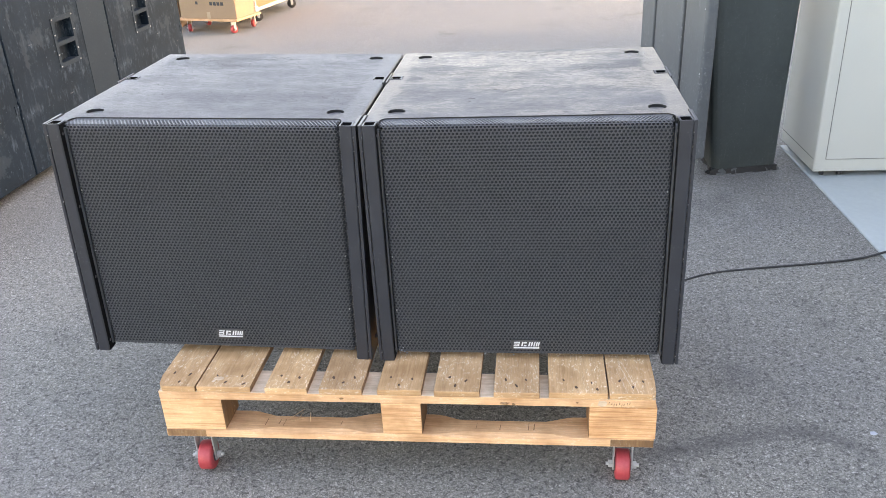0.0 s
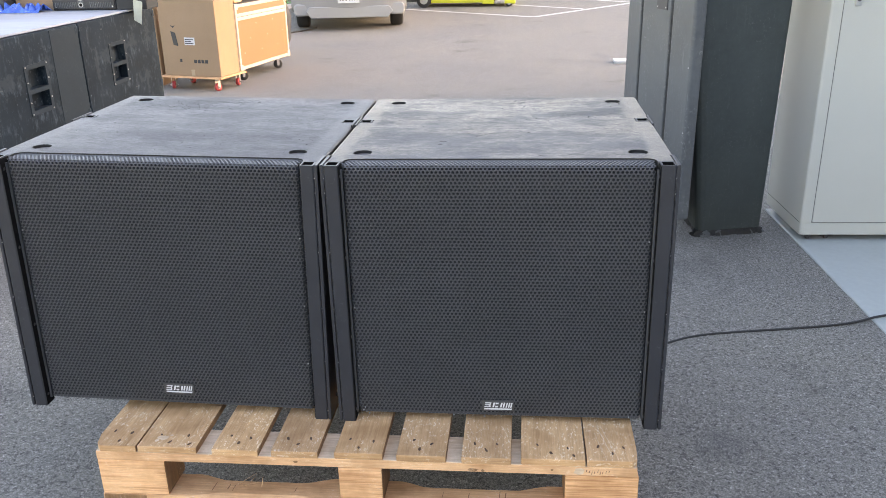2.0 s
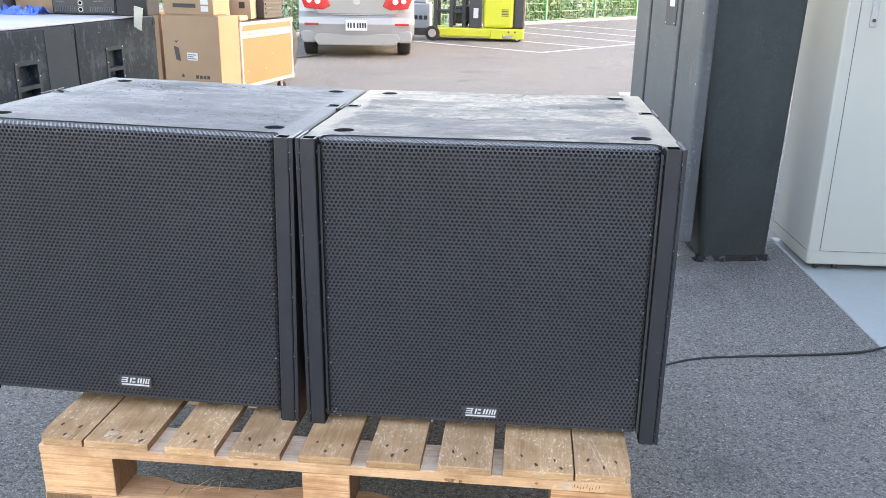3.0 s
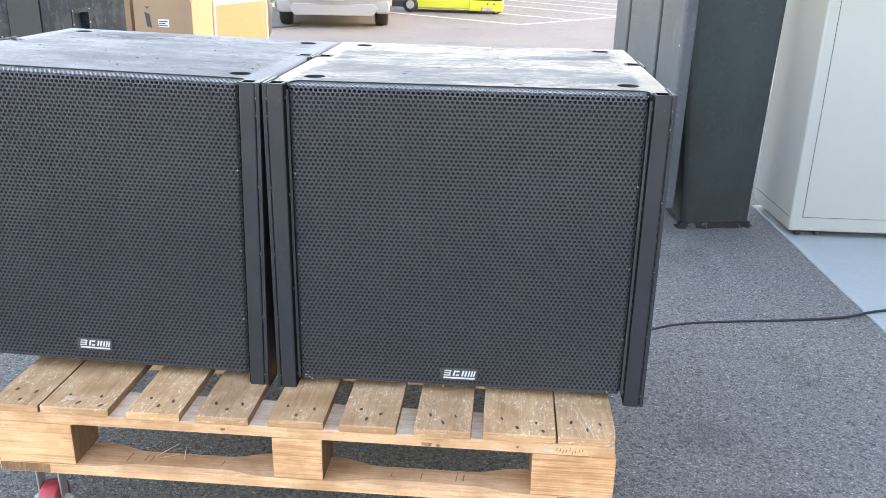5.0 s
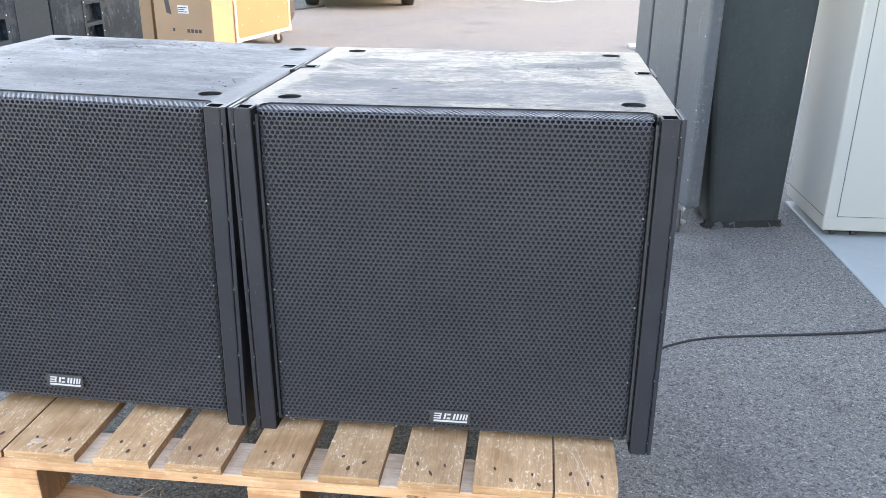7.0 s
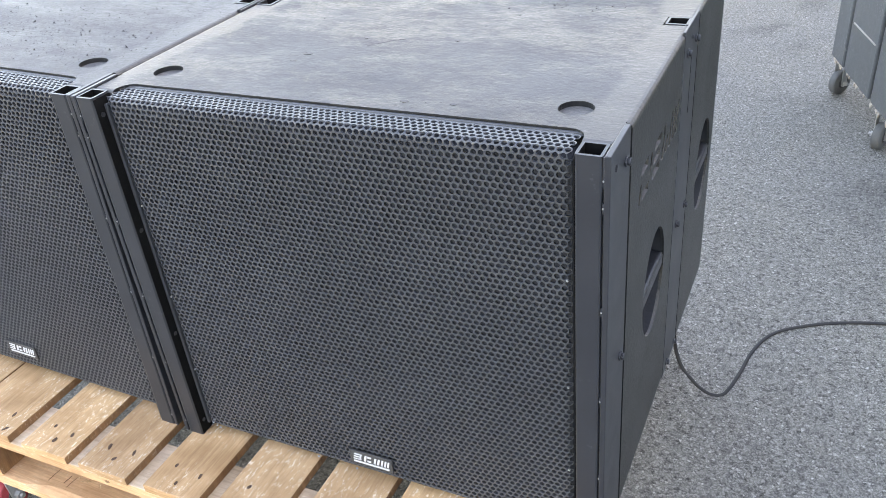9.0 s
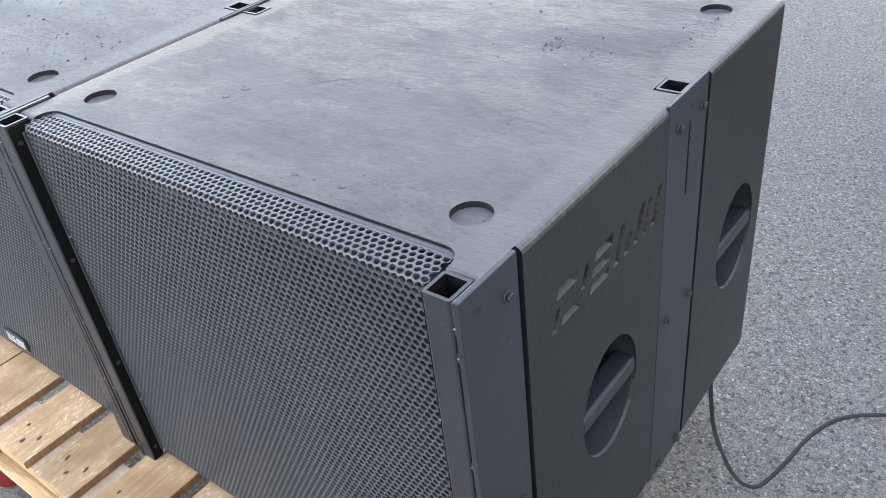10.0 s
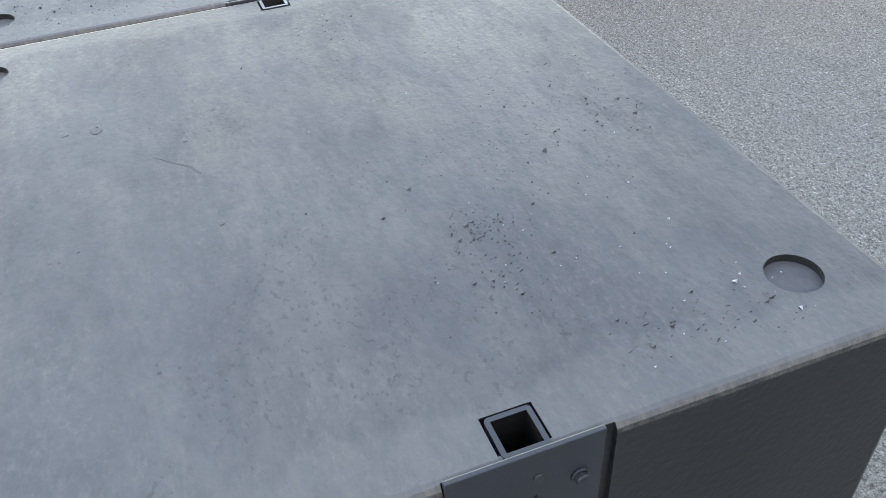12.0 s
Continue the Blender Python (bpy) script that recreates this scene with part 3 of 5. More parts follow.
def perforated_sheet():
    """The grille: a steel sheet with staggered round holes, bent over at top and bottom."""
    pitch, hole, thick = 0.0088, 0.0036, 0.0026
    x0, cols = -0.3190, 73
    back, front, r = 0.058, 0.0155, 0.007
    top, low = HEIGHT - 0.005, 0.012
    flat1 = back - front - r
    arc = r * math.pi / 2
    drop = (top - r) - (low + r)
    length = flat1 + arc + drop + arc + 0.02
    row = pitch * 0.8660254

    def place(u, s, depth):
        p = flat_place(u, s, depth)
        d = min(max(0.0, abs(u) - 0.309), 0.0135)
        bend = 0.014 - math.sqrt(0.014 ** 2 - d * d)
        p[1] += bend * min(1.0, max(0.0, (s - flat1) / arc))
        return p

    def flat_place(u, s, depth):
        d = depth
        if s < flat1:
            return np.array((u, back - s, top - d))
        s -= flat1
        if s < arc:
            w = s / r
            return np.array((u, front + r - (r - d) * math.sin(w), top - r + (r - d) * math.cos(w)))
        s -= arc
        if s < drop:
            return np.array((u, front + d, top - r - s))
        s -= drop
        if s < arc:
            w = s / r
            return np.array((u, front + r - (r - d) * math.cos(w), low + r - (r - d) * math.sin(w)))
        return np.array((u, front + r + s - arc, low + d))

    verts, faces = [], []
    six = [(pitch / math.sqrt(3) * math.sin(radians(60 * k)), pitch / math.sqrt(3) * math.cos(radians(60 * k))) for k in range(6)]
    twelve = [(hole * math.sin(radians(30 * k)), hole * math.cos(radians(30 * k))) for k in range(12)]
    inner = [(0.92 * a, 0.92 * b) for a, b in twelve]
    first = 0.0035
    rows = int((length - first) / row)
    for j in range(rows):
        s = first + row * (j + 0.6)
        for i in range(cols - (j % 2)):
            u = x0 + pitch * (i + 0.5 * (j % 2))
            n = len(verts)
            for a, b in six:
                verts.append(place(u + a, min(max(s + b, 0), length), 0))
            for a, b in twelve:
                verts.append(place(u + a, min(max(s + b, 0), length), 0))
            for a, b in inner:
                verts.append(place(u + a, min(max(s + b, 0), length), 0.0005))
            for a, b in inner:
                verts.append(place(u + a, min(max(s + b, 0), length), thick))
            for k in range(6):
                h = n + 6
                faces.append((n + k, n + (k + 1) % 6, h + (2 * k + 2) % 12, h + 2 * k + 1, h + 2 * k))
            for k in range(12):
                for h, g in ((n + 6, n + 18), (n + 18, n + 30)):
                    faces.append((h + k, h + (k + 1) % 12, g + (k + 1) % 12, g + k))
    # the plain margin along the upper edge
    n = len(verts)
    for u in (-0.3225, 0.3225):
        for s in (0.0, first + 0.6 * row - hole - 0.0004):
            for depth in (0.0003, 0.0016):
                verts.append(place(u, s, depth))
    faces += [(n, n + 2, n + 6, n + 4), (n + 1, n + 5, n + 7, n + 3), (n + 2, n + 3, n + 7, n + 6), (n, n + 4, n + 5, n + 1)]
    me = bpy.data.meshes.new("grille")
    me.from_pydata([tuple(v) for v in verts], [], faces)
    me.materials.append(MESH_BLACK)
    return me


def slant(y, z, w, h, lean=0.35):
    return [(y, z), (y + w, z), (y + w + h * lean, z + h), (y + h * lean, z + h)]


def cabinet_body():
    bm = box((-HALF, 0.034, 0.006), (HALF, DEPTH, HEIGHT - 0.002), 0.007, segments=3)
    cut = prism(rounded(-0.324, -0.2, 0.324, 0.0632, 0.02), -0.1, 0.8)
    for s in (-1, 1):
        lo, hi = sorted((s * 0.3565, s * 0.5))
        box((lo, -0.1, -0.1), (hi, 0.0905, 0.8), bm=cut)
        lo, hi = sorted((s * 0.3595, s * 0.5))
        box((lo, 0.3772, -0.1), (hi, 0.489, 0.8), bm=cut)
        for y in (0.115, 0.670):
            tube((s * 0.2945, y, HEIGHT - 0.0085), (s * 0.2945, y, HEIGHT + 0.05), 0.0207, 32, cut)
        lo, hi = sorted((s * 0.3265, s * 0.3560))
        box((lo, 0.4145, HEIGHT - 0.09), (hi, 0.4495, HEIGHT + 0.05), bm=cut)
        for y in (0.255, 0.632):
            lo, hi = sorted((s * 0.25, s * 0.42))
            prism([(y + 0.065 * math.cos(radians(9 * k)), 0.288 + 0.085 * math.sin(radians(9 * k))) for k in range(40)], lo, hi, 0, bm=cut)
        # slanted plain shapes sunk into the side
        lo, hi = sorted((s * 0.3505, s * 0.42))
        for y, z, w, h in ((0.132, 0.475, 0.009, 0.026), (0.149, 0.475, 0.036, 0.011), (0.142, 0.511, 0.038, 0.012), (0.188, 0.492, 0.009, 0.026),
                           (0.206, 0.475, 0.040, 0.011), (0.210, 0.493, 0.036, 0.010), (0.216, 0.510, 0.036, 0.012),
                           (0.256, 0.476, 0.013, 0.045), (0.279, 0.476, 0.012, 0.024), (0.301, 0.476, 0.012, 0.044), (0.321, 0.476, 0.012, 0.042), (0.342, 0.476, 0.012, 0.045)):
            prism(slant(y, z, w, h), lo, hi, 0, bm=cut)
    return carved(bm, cut)


def open_cup(points, deep, rim):
    """A shallow cup lying on its side, open towards the rim."""
    bm = bmesh.new()
    low = [bm.verts.new((deep, a, b)) for a, b in points]
    top = [bm.verts.new((rim, a, b)) for a, b in points]
    bm.faces.new(low)
    for i in range(len(points)):
        j = (i + 1) % len(points)
        bm.faces.new((low[i], low[j], top[j], top[i]))
    return bm


def square_tube(x0, x1, y0, y1, z0, z1, wall):
    bm = bmesh.new()
    rings = []
    for inset in (0, wall):
        pts = [(x0 + inset, y0 + inset), (x1 - inset, y0 + inset), (x1 - inset, y1 - inset), (x0 + inset, y1 - inset)]
        rings.append([[bm.verts.new((a, b, z)) for a, b in pts] for z in (z0, z1)])
    (ol, ot), (il, it) = rings
    for i in range(4):
        j = (i + 1) % 4
        bm.faces.new((ol[i], ol[j], ot[j], ot[i]))
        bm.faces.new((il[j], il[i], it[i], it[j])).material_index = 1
        bm.faces.new((ot[i], ot[j], it[j], it[i]))
        bm.faces.new((ol[j], ol[i], il[i], il[j]))
    outer = [ed for ed in bm.edges if all(v in ol + ot for v in ed.verts) and abs(ed.verts[0].co.z - ed.verts[1].co.z) > 0.01]
    bmesh.ops.bevel(bm, geom=outer, offset=0.003, segments=2, affect="EDGES", profile=0.5)
    return bm


def bolt(p, way, r=0.0046, length=0.004):
    p, way = Vector(p), Vector(way)
    bm = tube(p, p + way * 0.002, r * 1.35, 14, bevel=0.0005)
    tube(p + way * 0.002, p + way * (0.002 + length), r, 14, bm, bevel=0.001)
    return tube(p + way * (0.001 + length), p + way * (0.0022 + length), r * 0.45, 6, bm)


def bass_cabinet():
    sub = thing("bass_cabinet", "", "speaker")
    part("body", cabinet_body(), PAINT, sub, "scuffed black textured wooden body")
    g = new("grille", perforated_sheet())
    g.parent = sub
    g["label"] = "black perforated steel grille"
    bm = box((-0.3263, 0.0165, 0.012), (-0.3212, 0.026, HEIGHT - 0.014), 0.0008)
    box((0.3212, 0.0165, 0.012), (0.3263, 0.026, HEIGHT - 0.014), 0.0008, bm)
    box((-0.3225, 0.0572, HEIGHT - 0.0065), (0.3225, 0.0625, HEIGHT - 0.0045), 0.0005, bm)
    part("grille_rim", bm, MESH_BLACK, sub)
    part("baffle", box((-0.3208, 0.0193, 0.016), (0.3208, 0.0635, HEIGHT - 0.0185), 0.006, segments=3), FOAM, sub, "black foam behind the grille")
    for s in (-1, 1):
        lo, hi = sorted((s * 0.3265, s * 0.3560))
        post = part("corner_post", square_tube(lo, hi, 0.0, 0.032, -0.002, HEIGHT, 0.0035), STEEL_BLACK, sub, "black square steel tube with open end", inner=SHADE_BLACK)
        # thin black sheet, added to paint shade onto the post's inner face
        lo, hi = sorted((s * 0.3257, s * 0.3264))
        lining = part("lining", box((lo, 0.0015, 0.0), (hi, 0.0315, HEIGHT - 0.003), 0.0002), SHADE_BLACK, sub, "thin black sheet that paints shade onto the post")
        for z in (0.025, 0.21, 0.40, HEIGHT - 0.026):
            part("lining_screw", tube((s * 0.3258, 0.010, z), (s * 0.3249, 0.010, z), 0.0035, 12), STEEL_BLACK, lining)
        # side plate, joined to the post by short bridges with open slots between them
        lo, hi = sorted((s * 0.3578, s * 0.3645))
        bm = box((lo, 0.0, -0.002), (hi, 0.082, HEIGHT + 0.001), 0.0010)
        lo, hi = sorted((s * 0.3561, s * 0.3579))
        box((lo, 0.0045, 0.0), (hi, 0.030, HEIGHT - 0.002), bm=bm)
        for z in RIVET_HEIGHTS:
            box((lo, 0.0006, z - 0.006), (hi, 0.0043, z + 0.006), bm=bm)
        box((lo, 0.0006, HEIGHT - 0.034), (hi, 0.0043, HEIGHT - 0.001), bm=bm)
        part("side_plate", bm, STEEL_BLACK, sub)
        lo, hi = sorted((s * 0.3607, s * 0.3645))
        bm = box((lo, 0.378, 0.006), (hi, 0.481, HEIGHT + 0.001), 0.001)
        l2, h2 = sorted((s * 0.356, s * 0.38))
        bm = carved(bm, box((l2, 0.4325, 0.470), (h2, 0.437, 0.566)))
        part("rear_plate", bm, STEEL_BLACK, sub)
        lo, hi = sorted((s * 0.3285, s * 0.3603))
        part("socket", square_tube(lo, hi, 0.4165, 0.4475, HEIGHT - 0.08, HEIGHT - 0.001, 0.0035), STEEL_BLACK, sub, inner=SHADE_BLACK)
        for y in (0.255, 0.632):
            lo, hi = sorted((s * 0.334, s * 0.3632))
            part("handle_bar", box((lo, y - 0.066, 0.277), (hi, y + 0.066, 0.301), 0.005, segments=3), STEEL_BLACK, sub)
            l2, h2 = sorted((s * 0.2505, s * 0.3435))
            cup = [(y + 0.0645 * math.cos(radians(9 * k)), 0.288 + 0.0845 * math.sin(radians(9 * k))) for k in range(40)]
            part("handle_cup", open_cup(cup, s * 0.2505, s * 0.3600), FOAM, sub, "black moulded handle recess")
        first = None
        for y, z in ((0.063, 0.573), (0.063, 0.306), (0.063, 0.03), (0.404, 0.571), (0.465, 0.572), (0.465, 0.300), (0.404, 0.298), (0.465, 0.02), (0.404, 0.022)):
            x = s * 0.3645
            if first is None:
                first = part("bolt", bolt((0, 0, 0), (s, 0, 0)), STEEL_BLACK, sub)
                first.matrix_local = Matrix.Translation((x, y, z))
            else:
                again(first, Matrix.Translation((x, y, z)), sub)
        part("rivet", tube((s * 0.3640, 0.437, 0.584), (s * 0.3658, 0.437, 0.584), 0.0034, 14, bevel=0.0006), STEEL_BLACK, sub)
        # shade of an open bolt hole, painted as a dark disc
        part("bolt_hole", tube((s * 0.3640, 0.022, 0.585), (s * 0.3648, 0.022, 0.585), 0.0042, 14), FOAM, sub)
        # small bright screws along the grille edge and the post
        for z in (0.135, 0.28, 0.44):
            part("screw", tube((s * 0.314, 0.0160, z), (s * 0.314, 0.0136, z), 0.0014, 10), ZINC, sub)
        for z in (*RIVET_HEIGHTS, 0.580):
            part("rivet", tube((s * 0.3572, 0.002, z), (s * 0.3572, -0.0004, z), 0.0010, 8), ZINC, sub)
    badge = part("badge", box((-0.036, 0.0105, 0.028), (0.038, 0.0138, 0.056), 0.0008), TRIM, sub, "small black badge with white shapes")
    bm = None
    for x, z, w, h in ((-0.030, 0.0385, 0.014, 0.0022), (-0.029, 0.0435, 0.013, 0.0022), (-0.028, 0.0485, 0.014, 0.0022), (-0.0195, 0.0385, 0.0025, 0.012),
                       (-0.0115, 0.0385, 0.0035, 0.012), (-0.0055, 0.0385, 0.0065, 0.0035), (-0.0045, 0.0468, 0.0065, 0.0035), (0.0055, 0.0385, 0.0035, 0.012),
                       (0.0115, 0.0385, 0.0035, 0.012), (0.018, 0.0385, 0.003, 0.012), (0.0235, 0.0385, 0.003, 0.012), (0.0285, 0.0385, 0.003, 0.012), (-0.030, 0.0325, 0.062, 0.0034)):
        bm = prism(slant(x, z, w, h, 0.25), 0.0098, 0.0106, 1, bm=bm)
    part("badge_mark", bm, WHITE, badge, "white slanted bars")
    return sub


TILT_Y = -0.45
right_sub = bass_cabinet()
right_sub.matrix_world = pose(0.3805, 0.0, 0.279, 0, TILT_Y, 0)
tagged(right_sub, "black bass speaker cabinet with perforated steel grille on wooden pallet", "speaker", "bass cabinets on the pallet")
left_sub = copy_thing(right_sub, pose(-0.3688, 0.004, 0.281, 0, 0.95, 0))
for o in left_sub.children:
    if o.name.startswith("body"):
        o.data = o.data.copy()
        o.data.materials[0] = PAINT_CLEANER
    if o.name.startswith("badge"):
        o.location.z += 0.013
chip_rng = random.Random(9)
for x, z in ((-0.302, 0.016), (-0.309, 0.021), (-0.296, 0.013), (-0.305, 0.028), (-0.313, 0.014), (-0.03, 0.012), (-0.1, 0.014), (0.294, 0.02)):
    r = chip_rng.uniform(0.0012, 0.0026)
    bits = [(x + r * chip_rng.uniform(0.6, 1.3) * math.cos(radians(60 * k)), z + r * chip_rng.uniform(0.5, 1.2) * math.sin(radians(60 * k))) for k in range(6)]
    part("paint_chip", prism(bits, 0.0128, 0.0142, 1), SHEET, right_sub)
# a hairline scratch and a few blistered spots in the paint of the top
part("scratch", prism([(-0.056, 0.262), (-0.040, 0.276), (-0.026, 0.290), (-0.012, 0.297), (-0.0125, 0.2985), (-0.027, 0.2915), (-0.041, 0.2775)], HEIGHT - 0.0024, HEIGHT - 0.0017), BAR, right_sub, "dark hairline scratch")
for x, y, r in ((-0.128, 0.217, 0.008), (-0.132, 0.188, 0.006), (-0.074, 0.292, 0.004), (0.066, 0.303, 0.004), (0.153, 0.093, 0.005), (0.091, 0.089, 0.006)):
    rim = [(x + r * chip_rng.uniform(0.7, 1.2) * math.cos(radians(36 * k)), y + 0.7 * r * chip_rng.uniform(0.6, 1.2) * math.sin(radians(36 * k))) for k in range(10)]
    part("paint_blister", prism(rim, HEIGHT - 0.0028, HEIGHT - 0.0013, 2, 0.0006), PAINT, right_sub)
tagged(left_sub, "black bass speaker cabinet with dusty streaked top on wooden pallet")


def crumbs(name, label, count, seed, spots, size=1.0, material=None):
    """Loose grit lying on a cabinet's top."""
    rng = random.Random(seed)
    bm = bmesh.new()
    for _ in range(count):
        sx, sy, wx, wy = rng.choice(spots)
        x, y = rng.gauss(sx, wx), rng.gauss(sy, wy)
        if not (-0.34 < x < 0.34 and 0.09 < y < 0.72):
            continue
        r = size * rng.uniform(0.0004, 0.0011) * (2.0 if rng.random() < 0.07 else 1.0)
        vs = [bm.verts.new((x + r * rng.uniform(0.6, 1.6) * math.cos(w), y + r * rng.uniform(0.5, 1.2) * math.sin(w), HEIGHT - 0.0022 + h * r)) for w, h in ((0.3, 0.0), (2.2, 0.1), (4.1, 0.0), (5.2, 0.9), (1.3, 1.1))]
        for q in ((0, 1, 4), (1, 2, 4), (2, 3, 4), (3, 0, 4)):
            bm.faces.new([vs[i] for i in q])
    return tagged(part(name, bm, material or BAR), label, "debris", kind="stuff")


grit = crumbs("grit", "loose dark grit scattered on a black cabinet top", 620, 3, [(-0.03, 0.61, 0.06, 0.035), (0.03, 0.67, 0.05, 0.025), (-0.25, 0.47, 0.04, 0.03), (0.08, 0.62, 0.06, 0.04), (0.10, 0.50, 0.06, 0.04), (0.16, 0.487, 0.015, 0.012), (0.21, 0.477, 0.03, 0.02), (0.312, 0.598, 0.016, 0.025), (0.31, 0.55, 0.02, 0.03), (0.0, 0.4, 0.18, 0.18)], 1.1)
grit.matrix_world = right_sub.matrix_basis
flakes = crumbs("paint_flakes", "tiny white paint flakes on a black cabinet top", 42, 12, [(0.31, 0.61, 0.02, 0.035), (0.29, 0.655, 0.02, 0.02), (0.2, 0.55, 0.06, 0.06), (0.0, 0.5, 0.2, 0.15)], 1.2, SHEET)
flakes.matrix_world = right_sub.matrix_basis
# part of these specks stand in for dark pits in the paint
grit = crumbs("grit", "loose dark grit and specks for paint pits on a dusty cabinet top", 2600, 4, [(0.15, 0.35, 0.12, 0.15), (0.2, 0.2, 0.1, 0.06), (-0.16, 0.57, 0.06, 0.04), (-0.16, 0.62, 0.07, 0.03), (-0.02, 0.655, 0.06, 0.02), (-0.1, 0.6, 0.12, 0.05), (0.1, 0.55, 0.15, 0.1), (0.0, 0.4, 0.2, 0.2), (0.05, 0.2, 0.15, 0.08)], 1.1)
grit.matrix_world = left_sub.matrix_basis


# ---- the pallet on castors ----
def caster(parent, x, y, z, turn, wheel_material, r=0.04, w=0.036, label="", drop=0.125):
    """A castor under a plate at height z; the wheel reaches the ground z - drop."""
    base = Matrix.Translation((x, y, z)) @ Matrix.Rotation(radians(turn), 4, "Z")
    c = part("caster", box((-w / 2 - 0.006, -0.02, -0.005), (w / 2 + 0.006, 0.02, 0.0), 0.001), ZINC, parent, label)
    c.matrix_local = base
    zc = -drop + r
    for s in (-1, 1):
        x0 = s * (w / 2 + 0.004)
        lo, hi = sorted((x0 - 0.0018, x0 + 0.0018))
        bm = prism([(-0.015, -0.005), (0.015, -0.005), (0.012, zc - 0.010), (0.0, zc - 0.015), (-0.012, zc - 0.010)], lo, hi, 0, bevel=0.0006)
        part("fork", bm, ZINC, c)
        tip = s * (w / 2 + 0.016)
        part("nut", tube((x0, 0, zc), (tip, 0, zc), 0.0095, 6, bevel=0.001), ZINC, c)
    part("axle", tube((-w / 2 - 0.022, 0, zc), (w / 2 + 0.022, 0, zc), 0.0045, 12), ZINC, c)
    one = tube((-w / 2, 0, zc), (w / 2, 0, zc), r, 36, bevel=0.006)
    part("wheel", one, wheel_material, c, "", True)
    bm = tube((-w / 2 - 0.002, 0, zc), (w / 2 + 0.002, 0, zc), r * 0.45, 24, bevel=0.002)
    part("hub", bm, TRIM, c)
    return c


def scooped(x0, x1, y0, y1, z0, z1, gaps, rng):
    """A bottom board cut away in shallow scoops between the blocks, its front edge worn down there."""
    bm = bmesh.new()
    n = 72
    rows = []
    for i in range(n + 1):
        x = x0 + (x1 - x0) * i / n
        dip = 0.0
        for a, b in gaps:
            if a < x < b:
                k = min(1.0, min(x - a, b - x) / 0.08)
                dip = max(dip, 0.5 - 0.5 * math.cos(math.pi * k))
        far = y1 - 0.020 * dip + rng.uniform(-0.0008, 0.0008)
        worn = y0 + 0.002 + 0.016 * dip + 0.004 * noise.noise((x * 14, y0, 3.1)) * dip
        rows.append([bm.verts.new(p) for p in ((x, y0, z0), (x, y0, z1 - 0.002 - 0.004 * dip), (x, worn, z1), (x, far, z1), (x, far, z0))])
    for a, b in zip(rows, rows[1:]):
        for k in range(5):
            bm.faces.new((a[k], b[k], b[(k + 1) % 5], a[(k + 1) % 5]))
    bm.faces.new(rows[0])
    bm.faces.new(rows[-1][::-1])
    return bm


def nail_head(parent, x, y, z, rng):
    turn = rng.uniform(-0.6, 0.6)
    a, b = rng.uniform(0.0022, 0.0035), rng.uniform(0.0042, 0.0075)
    pts = []
    for k in range(9):
        w = radians(40 * k)
        u, v = a * math.cos(w) * rng.uniform(0.8, 1.15), b * math.sin(w) * rng.uniform(0.8, 1.15)
        pts.append((x + u * math.cos(turn) - v * math.sin(turn), y + u * math.sin(turn) + v * math.cos(turn)))
    part("nail", prism(pts, z - 0.004, z + 0.0005, 2), RUST, parent)


